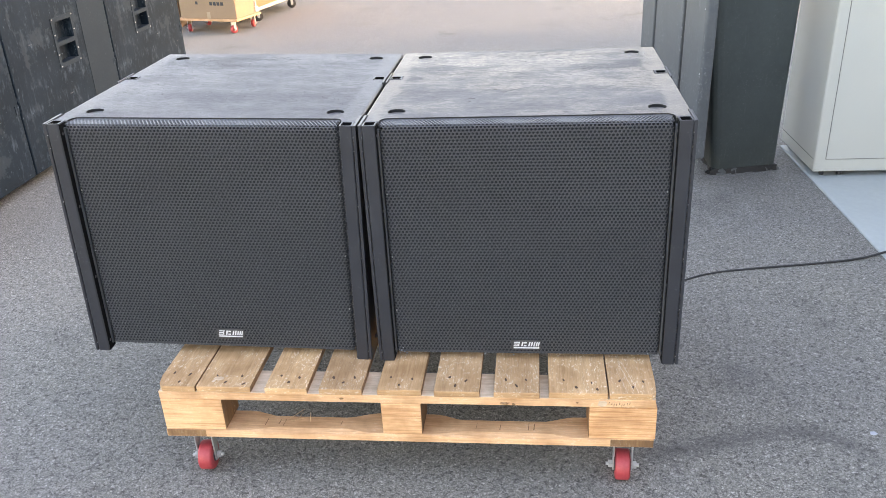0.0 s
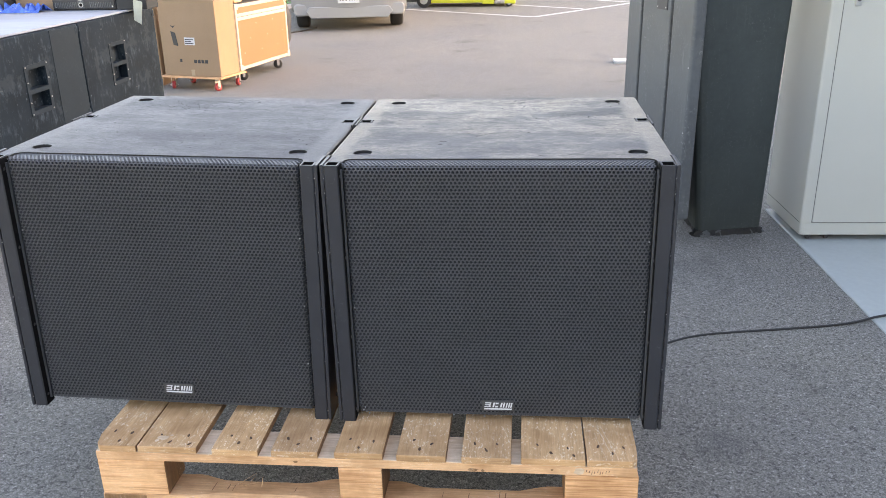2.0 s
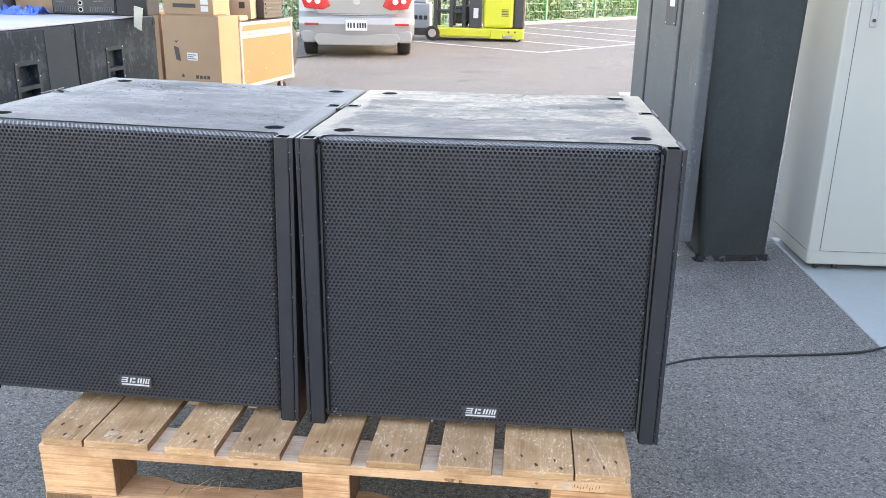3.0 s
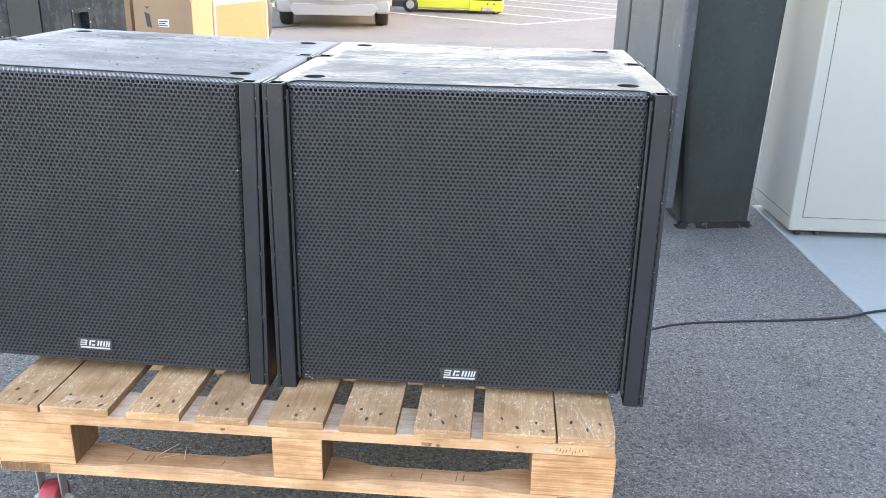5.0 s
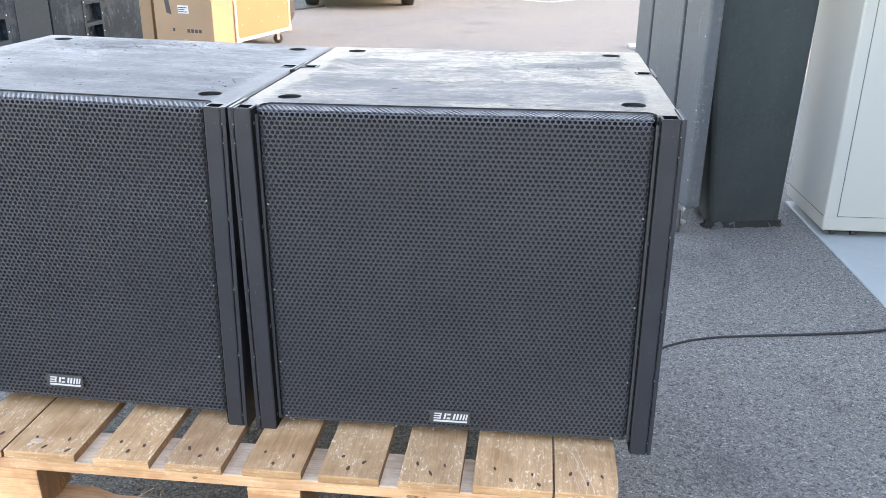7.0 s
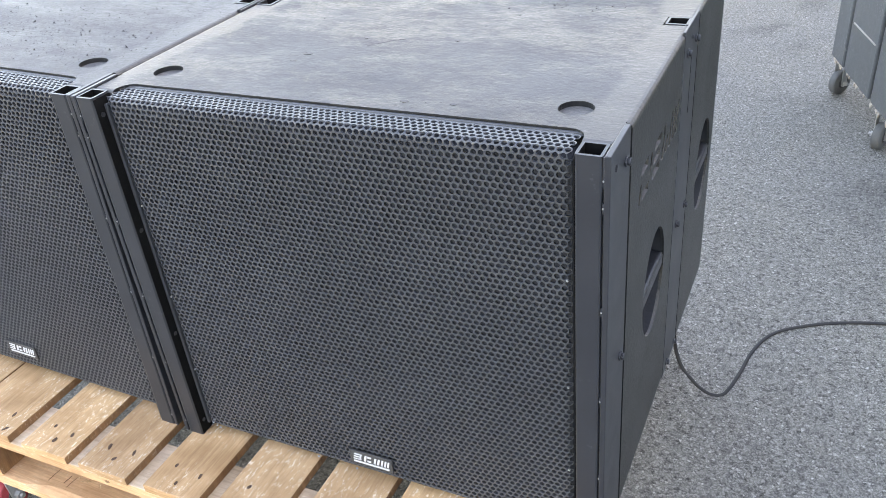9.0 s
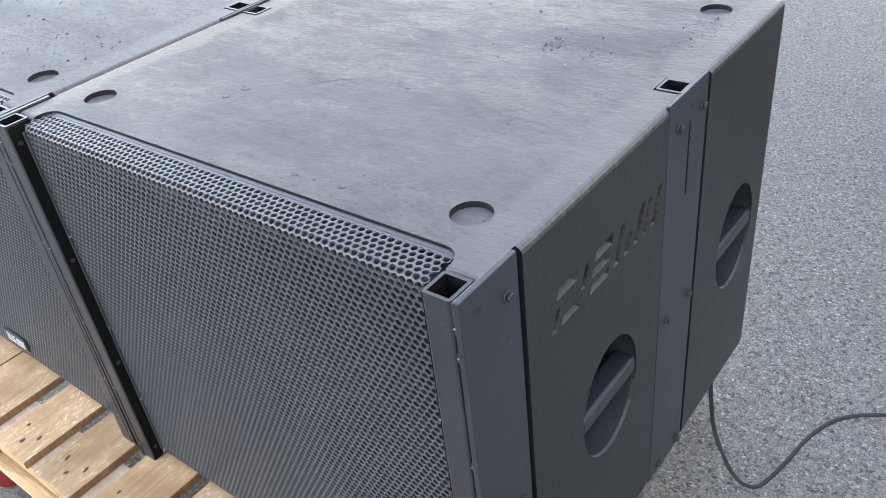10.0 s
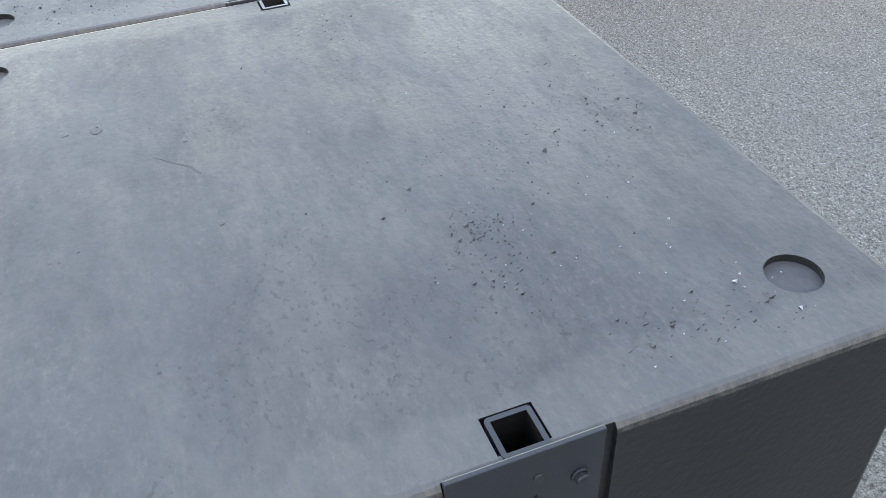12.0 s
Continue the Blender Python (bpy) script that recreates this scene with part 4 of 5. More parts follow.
def pallet():
    rng = random.Random(11)
    cx, front, back = 0.082, -0.125, 0.845
    base = thing("pallet", "worn pine pallet rolling on red castors, standing on asphalt", "pallet", pose(cx, 0, 0.1215, 0, -0.48, 0))
    edges = ((-0.521, -0.4215), (-0.4180, -0.282), (-0.245, -0.140), (-0.110, -0.005), (0.031, 0.138), (0.167, 0.275), (0.307, 0.414), (0.435, 0.571), (0.575, 0.685))
    low, top = 0.1358, 0.1520
    for k, (a, b) in enumerate(edges):
        x0, x1 = a - cx, b - cx
        f = front + rng.uniform(-0.002, 0.002)
        if k == 0:
            bm = prism([(x0, f + 0.045), (x0 + 0.006, f + 0.012), (x0 + 0.016, f), (x1, f), (x1, back), (x0, back)], low, top, 2, 0.0015)
        elif k == len(edges) - 1:
            bm = prism([(x0, f), (x1 - 0.014, f), (x1 - 0.003, f + 0.012), (x1, f + 0.05), (x1, back), (x0, back)], low, top, 2, 0.0015)
        else:
            bm = box((x0, f, low), (x1, back, top), 0.0018)
        for v in bm.verts:
            v.co.x += 0.0012 * math.sin(v.co.y * 40 + k)
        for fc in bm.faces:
            # side faces go dark brown, painting in the shade between boards
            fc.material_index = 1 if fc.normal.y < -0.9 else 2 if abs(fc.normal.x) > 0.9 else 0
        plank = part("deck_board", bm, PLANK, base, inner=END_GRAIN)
        plank.data.materials.append(DARK_WOOD_AND_SHADE)
        w = x1 - x0
        heads = [(0.28, 0.052), (0.72, 0.047), (0.5, 0.024)] + ([(0.86, 0.02)] if k in (1, 7) else [])
        for fx, fy in heads:
            nx, ny = x0 + w * (fx + rng.uniform(-0.05, 0.05)), front + fy + rng.uniform(-0.007, 0.007)
            nail_head(plank, nx, ny, top, rng)
            nail_head(plank, nx, ny + 0.83, top, rng)
    for y0 in (front + 0.002, 0.31, back - 0.1):
        bm = box((-0.5995, y0, 0.1125), (0.5995, y0 + 0.098, 0.1355), 0.0025)
        for fc in bm.faces:
            # upper faces in a whiter pine than the front
            fc.material_index = 1 if fc.normal.z > 0.9 else 0
        part("stringer_board", bm, BEAM, base, inner=PALE)
        for a, b in ((-0.518, -0.361), (0.035, 0.133), (0.530, 0.686)):
            bm = box((a - cx, y0 + 0.001, 0.0215), (b - cx, y0 + 0.099, 0.1122), 0.003)
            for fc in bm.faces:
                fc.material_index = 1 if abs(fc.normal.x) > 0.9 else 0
            part("block", bm, BLOCK, base, inner=DARK_WOOD_AND_SHADE)
        part("bottom_board", scooped(-0.600, 0.600, y0, y0 + 0.082, 0.0, 0.021, ((-0.40, -0.07), (0.07, 0.42)), rng), BEAM, base)
        for x0 in (-0.598, 0.50):
            part("end_scrap", box((x0, y0 - 0.0012, 0.001), (x0 + 0.10, y0 + 0.001, 0.020), 0.0006), DARK_WOOD_AND_SHADE, base)
    for x, y, turn in ((-0.520, -0.090, 4), (0.535, -0.085, -3), (-0.520, 0.79, 10), (0.535, 0.79, -8)):
        caster(base, x, y, 0.0, turn, RED, 0.038, 0.036, "zinc castor with red wheel", 0.1215)
    splinters = [((-0.30, -0.075, 0.0205), (-0.255, -0.062, 0.045)), ((-0.29, -0.08, 0.0205), (-0.25, -0.075, 0.030)), ((-0.275, -0.077, 0.0205), (-0.26, -0.06, 0.034)), ((-0.24, -0.08, 0.0205), (-0.238, -0.07, 0.042))]
    for p, q in splinters:
        part("splinter", tube(p, q, 0.0009, 6, r2=0.0004), PLANK, base)
    # knots and saw marks, and a splash of old paint
    def ragged_spot(cx, cy, a, b, n=14):
        return [(cx + a * rng.uniform(0.7, 1.25) * math.cos(2 * math.pi * k / n), cy + b * rng.uniform(0.65, 1.25) * math.sin(2 * math.pi * k / n)) for k in range(n)]

    for kx, kz, a, b in ((0.250, 0.119, 0.012, 0.0045), (0.272, 0.117, 0.004, 0.003), (-0.14, 0.124, 0.005, 0.003), (0.42, 0.125, 0.003, 0.0025)):
        part("knot", prism(ragged_spot(kx, kz, a, b), front + 0.0015, front + 0.004, 1), DARK_WOOD_AND_SHADE, base)
    for mx, w in ((-0.352, 0.0016), (-0.318, 0.0022), (-0.305, 0.0012), (-0.16, 0.0016), (0.178, 0.0014), (0.236, 0.002), (0.305, 0.0016), (0.318, 0.0026)):
        y0, y1 = front + 0.024 + rng.uniform(0, 0.008), front + 0.052 + rng.uniform(-0.006, 0.008)
        part("saw_mark", prism([(mx, y0), (mx + w, y0), (mx + w * 0.7 + 0.002, y1), (mx + 0.002, y1)], 0.0205, 0.0213, 2), DARK_WOOD_AND_SHADE, base)
    for sx, sy, a, b in ((-0.452, -0.088, 0.016, 0.011), (-0.462, -0.1, 0.006, 0.006), (-0.436, -0.078, 0.005, 0.004)):
        part("paint_splash", prism(ragged_spot(sx, sy, a * 0.8, b * 0.8, 22), top - 0.001, top + 0.0004, 2), PALE, base, "dried pale paint splash")
    # chipped and scratched stringer, splits in the outer board
    face = front + 0.002
    chip = [(0.466, 0.119), (0.476, 0.1145), (0.486, 0.117), (0.489, 0.127), (0.482, 0.132), (0.470, 0.130)]
    part("gouge", prism(chip, face - 0.0008, face + 0.001, 1, 0.0003), PALE, base)
    for k in range(9):
        x = 0.492 + 0.0058 * k + rng.uniform(-0.001, 0.001)
        z = 0.119 + rng.uniform(-0.003, 0.004)
        part("scratch", prism([(x, z), (x + 0.0011, z), (x + 0.0022, z + rng.uniform(0.003, 0.01)), (x + 0.0012, z + 0.006)], face - 0.0006, face + 0.001, 1), RUST, base)
    for x0, y0, x1, y1, w in ((0.522, 0.01, 0.549, -0.112, 0.0011), (0.531, 0.01, 0.560, -0.118, 0.0009), (0.516, -0.02, 0.535, -0.122, 0.0007)):
        pts = [(x0 + (x1 - x0) * k / 8 + 0.0006 * math.sin(k * 2.1), y0 + (y1 - y0) * k / 8) for k in range(9)]
        part("split", prism([(x - w / 2, y) for x, y in pts] + [(x + w / 2, y) for x, y in pts[::-1]], top - 0.001, top + 0.0006, 2), PALE, base)
    return base


pallet()

# ---- the cable on the asphalt ----
cable = cord("cable", [(0.62, 0.70, 0.33), (0.66, 0.745, 0.28), (0.69, 0.747, 0.19), (0.703, 0.746, 0.10), (0.714, 0.748, 0.035), (0.731, 0.738, 0.007), (0.752, 0.714, 0.006), (0.779, 0.688, 0.006), (0.806, 0.677, 0.006), (0.822, 0.684, 0.006), (0.832, 0.705, 0.006),
                       (0.845, 0.756, 0.006), (0.868, 0.866, 0.006), (0.90, 0.93, 0.006), (0.955, 0.975, 0.006), (1.043, 1.02, 0.006), (1.2, 1.06, 0.006), (1.4, 1.10, 0.006), (1.6, 1.15, 0.008), (1.72, 1.20, 0.014), (2.3, 1.35, 0.014)], 0.0042, RUBBER)
tagged(cable, "black rubber cable trailing from the cabinet across asphalt", "cable")


scrap = tagged(part("paper_scrap", prism([(-0.009, -0.005), (0.0, -0.008), (0.010, -0.002), (0.006, 0.007), (-0.006, 0.006)], 0.0, 0.0015, 2), SHEET), "tiny white paper scrap on asphalt", "scrap")
scrap.matrix_world = pose(1.28, 0.11, 0.008)


# ---- beside the building: enamel cabinet and tall cases ----
def locker():
    base = thing("steel_cabinet", "tall white enamelled steel cabinet on small castors", "cabinet", pose(1.662, 1.990, 0.008, 0, 0, 2.4))
    w, d, h = 0.9, 0.47, 1.85
    part("body", box((0, 0, 0.024), (w, d, h), 0.009, segments=3), LOCKER, base)
    part("plinth", box((0.006, -0.0015, 0.030), (w - 0.006, 0.0005, 0.082), 0.0006), LOCKER, base)
    part("side_seam", box((-0.0008, 0.012, 0.082), (0.001, d - 0.012, 0.0845), 0.0003), TRIM, base)
    for x0, x1, hx in ((0.05, 0.448, 0.09), (0.452, 0.85, 0.82)):
        part("door_gap", box((x0 - 0.0018, -0.0012, 0.0845), (x1 + 0.0018, 0.0005, h - 0.057), 0.0004), TRIM, base)
        door = part("door", box((x0, -0.004, 0.087), (x1, 0.0, h - 0.06), 0.001), LOCKER, base)
        handle = part("door_handle", box((hx, -0.012, 1.01), (hx + 0.026, -0.0035, 1.11), 0.003), ZINC, door, "recessed steel latch")
        part("latch_key", tube((hx + 0.013, -0.012, 1.035), (hx + 0.013, -0.017, 1.035), 0.007, 16), TRIM, handle)
    for x, y in ((0.05, 0.03), (0.13, 0.03), (0.85, 0.03), (0.05, 0.43), (0.85, 0.43)):
        bm = tube((x - 0.008, y, 0.012), (x + 0.008, y, 0.012), 0.012, 16, bevel=0.002)
        box((x - 0.012, y - 0.012, 0.02), (x + 0.012, y + 0.012, 0.026), 0.001, bm)
        part("caster", bm, TRIM, base)


locker()


def tall_case():
    base = thing("speaker_column", "tall black carpeted speaker column with frayed base", "speaker", pose(1.237, 2.047, 0, 0, 0, 14))
    w, d, h = 0.300, 0.32, 1.75
    # wedge-shaped plan: the sides close in towards the back
    plan = [(0.004, 0.055), (0.001, 0.034), (0.004, 0.016), (0.016, 0.004), (0.034, 0.0), (w - 0.012, 0), (w - 0.003, 0.003), (w, 0.012), (w - 0.055, d), (0.058, d)]
    bm = prism(plan, 0.022, h, 2, 0.003)
    for v in bm.verts:
        v.co.x += ((v.co.x - 0.1) * 0.13 - 0.085 * max(0.0, 1 - v.co.x / w)) * v.co.z
    part("body", bm, TALL, base, smooth=True)
    rng = random.Random(5)
    pts = [(-0.004, -0.004), (w + 0.004, -0.004), (w - 0.051, d), (0.054, d)]
    out = []
    for k in range(4):
        a, b = Vector(pts[k]), Vector(pts[(k + 1) % 4])
        for i in range(10):
            p = a.lerp(b, i / 10)
            out.append((p.x + rng.uniform(-0.006, 0.006), p.y + rng.uniform(-0.006, 0.006)))
    part("base_trim", prism(out, 0.0, 0.026, 2), RUBBER, base, "frayed black rubber base")
    # torn strips of carpet hanging out at the foot
    for k in range(34):
        x = rng.choice((rng.gauss(0.0, 0.014), rng.uniform(0.0, w)))
        y = -0.004 - rng.uniform(0.0, 0.012) if x > 0 else rng.uniform(-0.01, 0.05)
        l, z = rng.uniform(0.012, 0.045), rng.uniform(0.012, 0.034)
        strip = prism([(x, 0.0), (x + l, rng.uniform(-0.003, 0.003)), (x + l * 0.9, z * 0.5), (x + l * rng.uniform(0.2, 0.7), z), (x - 0.003, z * 0.7)], y, y + 0.003, 1)
        part("torn_strip", strip, RUBBER if k % 3 else TALL_GREY, base)


tall_case()


def road_case():
    """A tall case of two shells on castors."""
    base = thing("road_case", "tall grey laminated road case standing on castors", "flight case", pose(0.912, 2.45, 0, 0, 0, -72))
    # local x runs along the lit side, local y into the case
    low, high, deep = 0.135, 1.75, 0.155
    part("lid_shell", box((0.0, 0.0, low), (0.131, deep, high), 0.006), TALL_GREY, base)
    part("seam", box((0.1315, 0.008, low + 0.005), (0.1485, deep - 0.01, high - 0.01), 0.002), RUBBER, base)
    part("body_shell", box((0.149, 0.0, low), (0.411, deep, high), 0.006), TALL_GREY, base)
    part("rubber_edge", box((0.4115, 0.008, low + 0.005), (0.4285, 0.14, high - 0.01), 0.002), RUBBER, base)
    part("end_shell", box((0.429, 0.0, low), (0.615, 0.055, high), 0.012, segments=3), TALL_GREY, base)
    for k in range(6):
        part("rivet", tube((0.600, -0.0015, 0.25 + 0.27 * k), (0.600, 0.001, 0.25 + 0.27 * k), 0.0028, 8), ZINC, base)
    part("hinge_strip", box((0.175, -0.003, 0.305), (0.395, 0.001, 0.310), 0.0008), ALU, base)
    lab = part("label_plate", box((0.290, -0.004, 1.00), (0.385, 0.001, 1.13), 0.001), TRIM, base, "dark label plate with white sticker")
    part("sticker", box((0.325, -0.0055, 1.075), (0.365, -0.0035, 1.105), 0.0004), WHITE, lab)
    for k in range(4):
        part("screw", tube((0.300 + 0.075 * (k % 2), -0.0035, 1.010 + 0.110 * (k // 2)), (0.300 + 0.075 * (k % 2), -0.0055, 1.010 + 0.110 * (k // 2)), 0.003, 8), ALU, lab)
    # splintered lower edge of the panels
    rng = random.Random(15)
    for k in range(22):
        x = rng.choice((rng.uniform(0.02, 0.12), rng.uniform(0.18, 0.40), rng.uniform(0.44, 0.61)))
        l, h = rng.uniform(0.006, 0.02), rng.uniform(0.004, 0.012)
        part("splinter", prism([(x, low + 0.004), (x + l, low + 0.002), (x + l * rng.uniform(0.3, 0.8), low - h)], -0.002, 0.002, 1), EDGING, base)
    for x, y, turn in ((0.030, 0.035, 35), (0.485, 0.035, 50)):
        caster(base, x, y, low, turn, GREY_TYRE, 0.044, 0.028, "swivel castor with grey wheel", low)


road_case()
tagged(part("white_block", box((1.38, 7.30, 0.0), (1.9, 7.52, 0.03), 0.006), LINE), "low white-painted kerb block on asphalt", "kerb", kind="structure")


# ---- row of black cabinets with a white board on top ----
def stacked_cabinet(m, seed, grip=0.5):
    rng = random.Random(seed)
    base = thing("stage_cabinet", "scuffed black plywood speaker cabinet with steel handle plate", "speaker", m, "row of black cabinets")
    # local x along the row, local y back from the handled side
    w, d, h = 1.015, 0.72, 0.835
    bm = box((0.002, 0, 0.0), (w - 0.002, d, h), 0.006)
    cut = box((grip - 0.085, -0.05, 0.562), (grip + 0.085, 0.045, 0.662))
    box((grip - 0.085, -0.05, 0.455), (grip + 0.085, 0.045, 0.54), bm=cut)
    part("body", carved(bm, cut), STACK, base)
    plate = box((grip - 0.11, -0.004, 0.432), (grip + 0.11, 0.0, 0.685), 0.001)
    cut = box((grip - 0.085, -0.05, 0.562), (grip + 0.085, 0.045, 0.662))
    box((grip - 0.085, -0.05, 0.455), (grip + 0.085, 0.045, 0.54), bm=cut)
    pl = part("handle_plate", carved(plate, cut), PATCH, base, "black steel plate with two grip openings")
    for x in (grip - 0.098, grip + 0.098):
        for z in (0.440, 0.50, 0.60, 0.677):
            part("screw", tube((x, -0.004, z), (x, -0.006, z), 0.0035, 8), ALU, pl)
    for z in (0.34, 0.80):
        for x in (0.02, 0.995):
            part("corner_brace", box((x - 0.016, -0.003, z - 0.02), (x + 0.016, 0.0, z + 0.02), 0.001), STACK, base)
    for _ in range(4):
        x, z = rng.uniform(0.05, 0.9), rng.uniform(0.15, 0.8)
        l = rng.uniform(0.01, 0.05)
        part("scratch", box((x, -0.0012, z), (x + l, 0.0002, z + 0.002), 0.0003), TALL_GREY, base)
    for x in (0.1, 0.9):
        for y in (0.12, 0.6):
            part("foot", tube((x, y, -0.05), (x, y, 0.0), 0.035, 16, bevel=0.004), RUBBER, base)
    return base


# the row runs along y; its handled side faces +x
for k, grip in enumerate((0.45, 0.535, 0.425)):
    unit = stacked_cabinet(pose(-2.06, 0.915 + 1.021 * k, 0.05, 0, 0, 90), 20 + k, grip)
    if k == 1:
        part("repair_panel", box((0.715, -0.0025, 0.03), (1.005, 0.0003, 0.825), 0.001), PATCH, unit, "plain dark grey repainted panel")
for k in range(2):
    stacked_cabinet(pose(-2.82, 1.936 + 1.021 * k, 0.05, 0, 0, 90), 30 + k)
bm = prism([(-3.55, 2.0), (-2.07, 2.0), (-2.065, 3.62), (-2.09, 3.83), (-3.55, 3.84)], 0.888, 0.900, 2, 0.002)
tagged(part("white_board", bm, SHEET), "large white board lying over black cabinets", "board")


def amp_rack():
    base = thing("amplifier", "black amplifier in rack case with vents and labels", "amplifier", pose(-2.55, 3.60, 0.901, 0, 0, 3))
    part("body", box((0, 0, 0), (0.41, 0.27, 0.22), 0.006), RUBBER, base)
    part("front_panel", box((0.01, -0.006, 0.01), (0.40, 0.0, 0.21), 0.002), STEEL_BLACK, base)
    for x0 in (0.02, 0.245):
        for k in range(13):
            part("vent_slat", box((x0 + k * 0.011, -0.009, 0.018), (x0 + k * 0.011 + 0.005, -0.005, 0.05), 0.0005), TALL_GREY, base)
    plate = part("socket_plate", box((0.168, -0.009, 0.012), (0.206, -0.006, 0.092), 0.001), TALL_GREY, base, "grey connector plate with two round sockets")
    for z in (0.033, 0.072):
        part("socket_ring", tube((0.187, -0.009, z), (0.187, -0.013, z), 0.015, 20, bevel=0.001), ALU, plate)
        # dark disc paints in the shade of the socket's depth
        part("socket_hole", tube((0.187, -0.0125, z), (0.187, -0.0135, z), 0.010, 16), SHADE_BLACK, plate)
    lab = part("sticker", box((0.135, -0.0085, 0.125), (0.245, -0.006, 0.178), 0.0005), WHITE, base, "white label with unreadable print")
    for k in range(4):
        part("print_bar", box((0.142, -0.0095, 0.133 + 0.011 * k), (0.236 - 0.02 * (k % 2), -0.0082, 0.1365 + 0.011 * k), 0.0002), BAR, lab)
    for x, z, w in ((0.03, 0.075, 0.05), (0.03, 0.095, 0.035), (0.27, 0.08, 0.06), (0.33, 0.13, 0.03)):
        part("print_bar", box((x, -0.0068, z), (x + w, -0.0055, z + 0.006), 0.0002), TALL_GREY, base)
    for x in (0.022, 0.388):
        for z in (0.022, 0.198):
            part("screw", tube((x, -0.006, z), (x, -0.008, z), 0.005, 10), ALU, base)
    case = thing("rack_case", "small black case with clasps on white board", "flight case", pose(-2.135, 3.61, 0.901, 0, 0, 3))
    part("body", box((0, 0, 0), (0.195, 0.2, 0.13), 0.006), RUBBER, case)
    part("lid", box((0, 0, 0.132), (0.195, 0.2, 0.17), 0.006), RUBBER, case)
    for x in (0.04, 0.15):
        part("clasp", box((x, -0.008, 0.11), (x + 0.03, 0.0, 0.15), 0.002), STEEL_BLACK, case)
    tag = prism([(0, 0.005), (0.045, -0.022), (0.068, 0.115), (0.012, 0.13)], -0.002, 0.0, 1, 0.0004)
    card = tagged(part("paper_tag", tag, PAPER), "yellowed white paper tag hanging from a case", "tag")
    card.matrix_world = pose(-2.020, 3.585, 0.835, 0, 0, 3)
    far = thing("equipment_case", "black equipment case with white stickers on white board", "flight case", pose(-3.16, 3.5, 0.901, 0, 0, 3))
    part("body", box((0, 0, 0), (0.34, 0.3, 0.3), 0.006), TRIM, far)
    for x, z in ((0.14, 0.05), (0.22, 0.08)):
        part("sticker", box((x, -0.0015, z), (x + 0.045, 0.0005, z + 0.03), 0.0004), WHITE, far)
    rng = random.Random(8)
    bm = bmesh.new()
    n = 34
    g = [[bm.verts.new((-2.96 + 0.4 * i / n, 3.44 + 0.17 * j / 6, 0.902 + rng.uniform(0.0, 0.065) * math.sin(math.pi * j / 6))) for i in range(n + 1)] for j in range(7)]
    for j in range(6):
        for i in range(n):
            bm.faces.new((g[j][i], g[j][i + 1], g[j + 1][i + 1], g[j + 1][i]))
    tagged(part("plastic_sheet", bm, BLUE, smooth=False), "crumpled blue plastic sheet on white board", "plastic sheet")
    cardb = thing("cardboard_box", "pale cardboard box behind blue plastic sheet", "box", pose(-2.81, 3.63, 0.901, 0, 0, 3))
    part("body", box((0, 0, 0), (0.24, 0.16, 0.25), 0.004), CARD, cardb)


amp_rack()


# ---- boxes and flight case further off ----
def carton(name, label, m, size, material, group="", lean=0.0, prints=True):
    base = thing(name, label, "box", m, group)
    w, d, h = size
    bm = box((0, 0, 0), (w, d, h), 0.006)
    for v in bm.verts:
        k = math.sin(math.pi * min(1, max(0, v.co.z / h)))
        v.co.x += (0.006 * k) * (1 if v.co.x > w / 2 else -1)
    part("body", bm, material, base)
    part("flap", box((0.002, 0.0, h + 0.0005), (w - 0.002, d * 0.495, h + 0.005), 0.001), material, base)
    part("flap", box((0.002, d * 0.505, h + 0.0005), (w - 0.002, d, h + 0.005), 0.001), material, base)
    if prints:
        part("label", box((w * 0.42, -0.003, h * 0.42), (w * 0.60, -0.0005, h * 0.52), 0.0005), WHITE, base, "white shipping label")
        part("sticker", prism([(w * 0.22, h * 0.42), (w * 0.30, h * 0.40), (w * 0.27, h * 0.58), (w * 0.19, h * 0.60)], -0.003, -0.0005, 1), BAR, base, "dark tilted sticker")
        for i in range(4):
            part("print_mark", box((w * (0.55 + 0.065 * i), -0.002, h * 0.18), (w * (0.60 + 0.065 * i), -0.0004, h * 0.225), 0.0003), BAR, base)
        part("print_mark", box((w * 0.30, -0.002, h * 0.19), (w * 0.34, -0.0004, h * 0.23), 0.0003), BAR, base)
        part("print_mark", prism([(w * 0.2, h * 0.68), (w * 0.24, h * 0.64), (w * 0.28, h * 0.68), (w * 0.24, h * 0.665)], -0.002, -0.0004, 1), BAR, base)
        for k in range(3):
            part("print_mark", box((w * 0.43, -0.0036, h * (0.435 + 0.026 * k)), (w * (0.58 - 0.04 * (k % 2)), -0.0028, h * (0.446 + 0.026 * k)), 0.0002), BAR, base)
        part("tape", box((w * 0.48, -0.002, 0.0), (w * 0.54, -0.0004, h * 0.09), 0.0003), CARD_PALE, base)
    return base


def dolly():
    base = thing("dolly", "low wooden dolly on red castors under cartons", "dolly", pose(-2.871, 5.885, 0.0, 0, 0, -14))
    part("deck", box((-0.03, -0.022, 0.11), (0.612, 0.40, 0.128), 0.003), BEAM, base)
    for x, y, turn in ((0.05, 0.04, 30), (0.535, 0.03, -20), (0.55, 0.34, 15), (0.05, 0.34, 60)):
        caster(base, x, y, 0.11, turn, RED, 0.035, 0.03, "", 0.11)


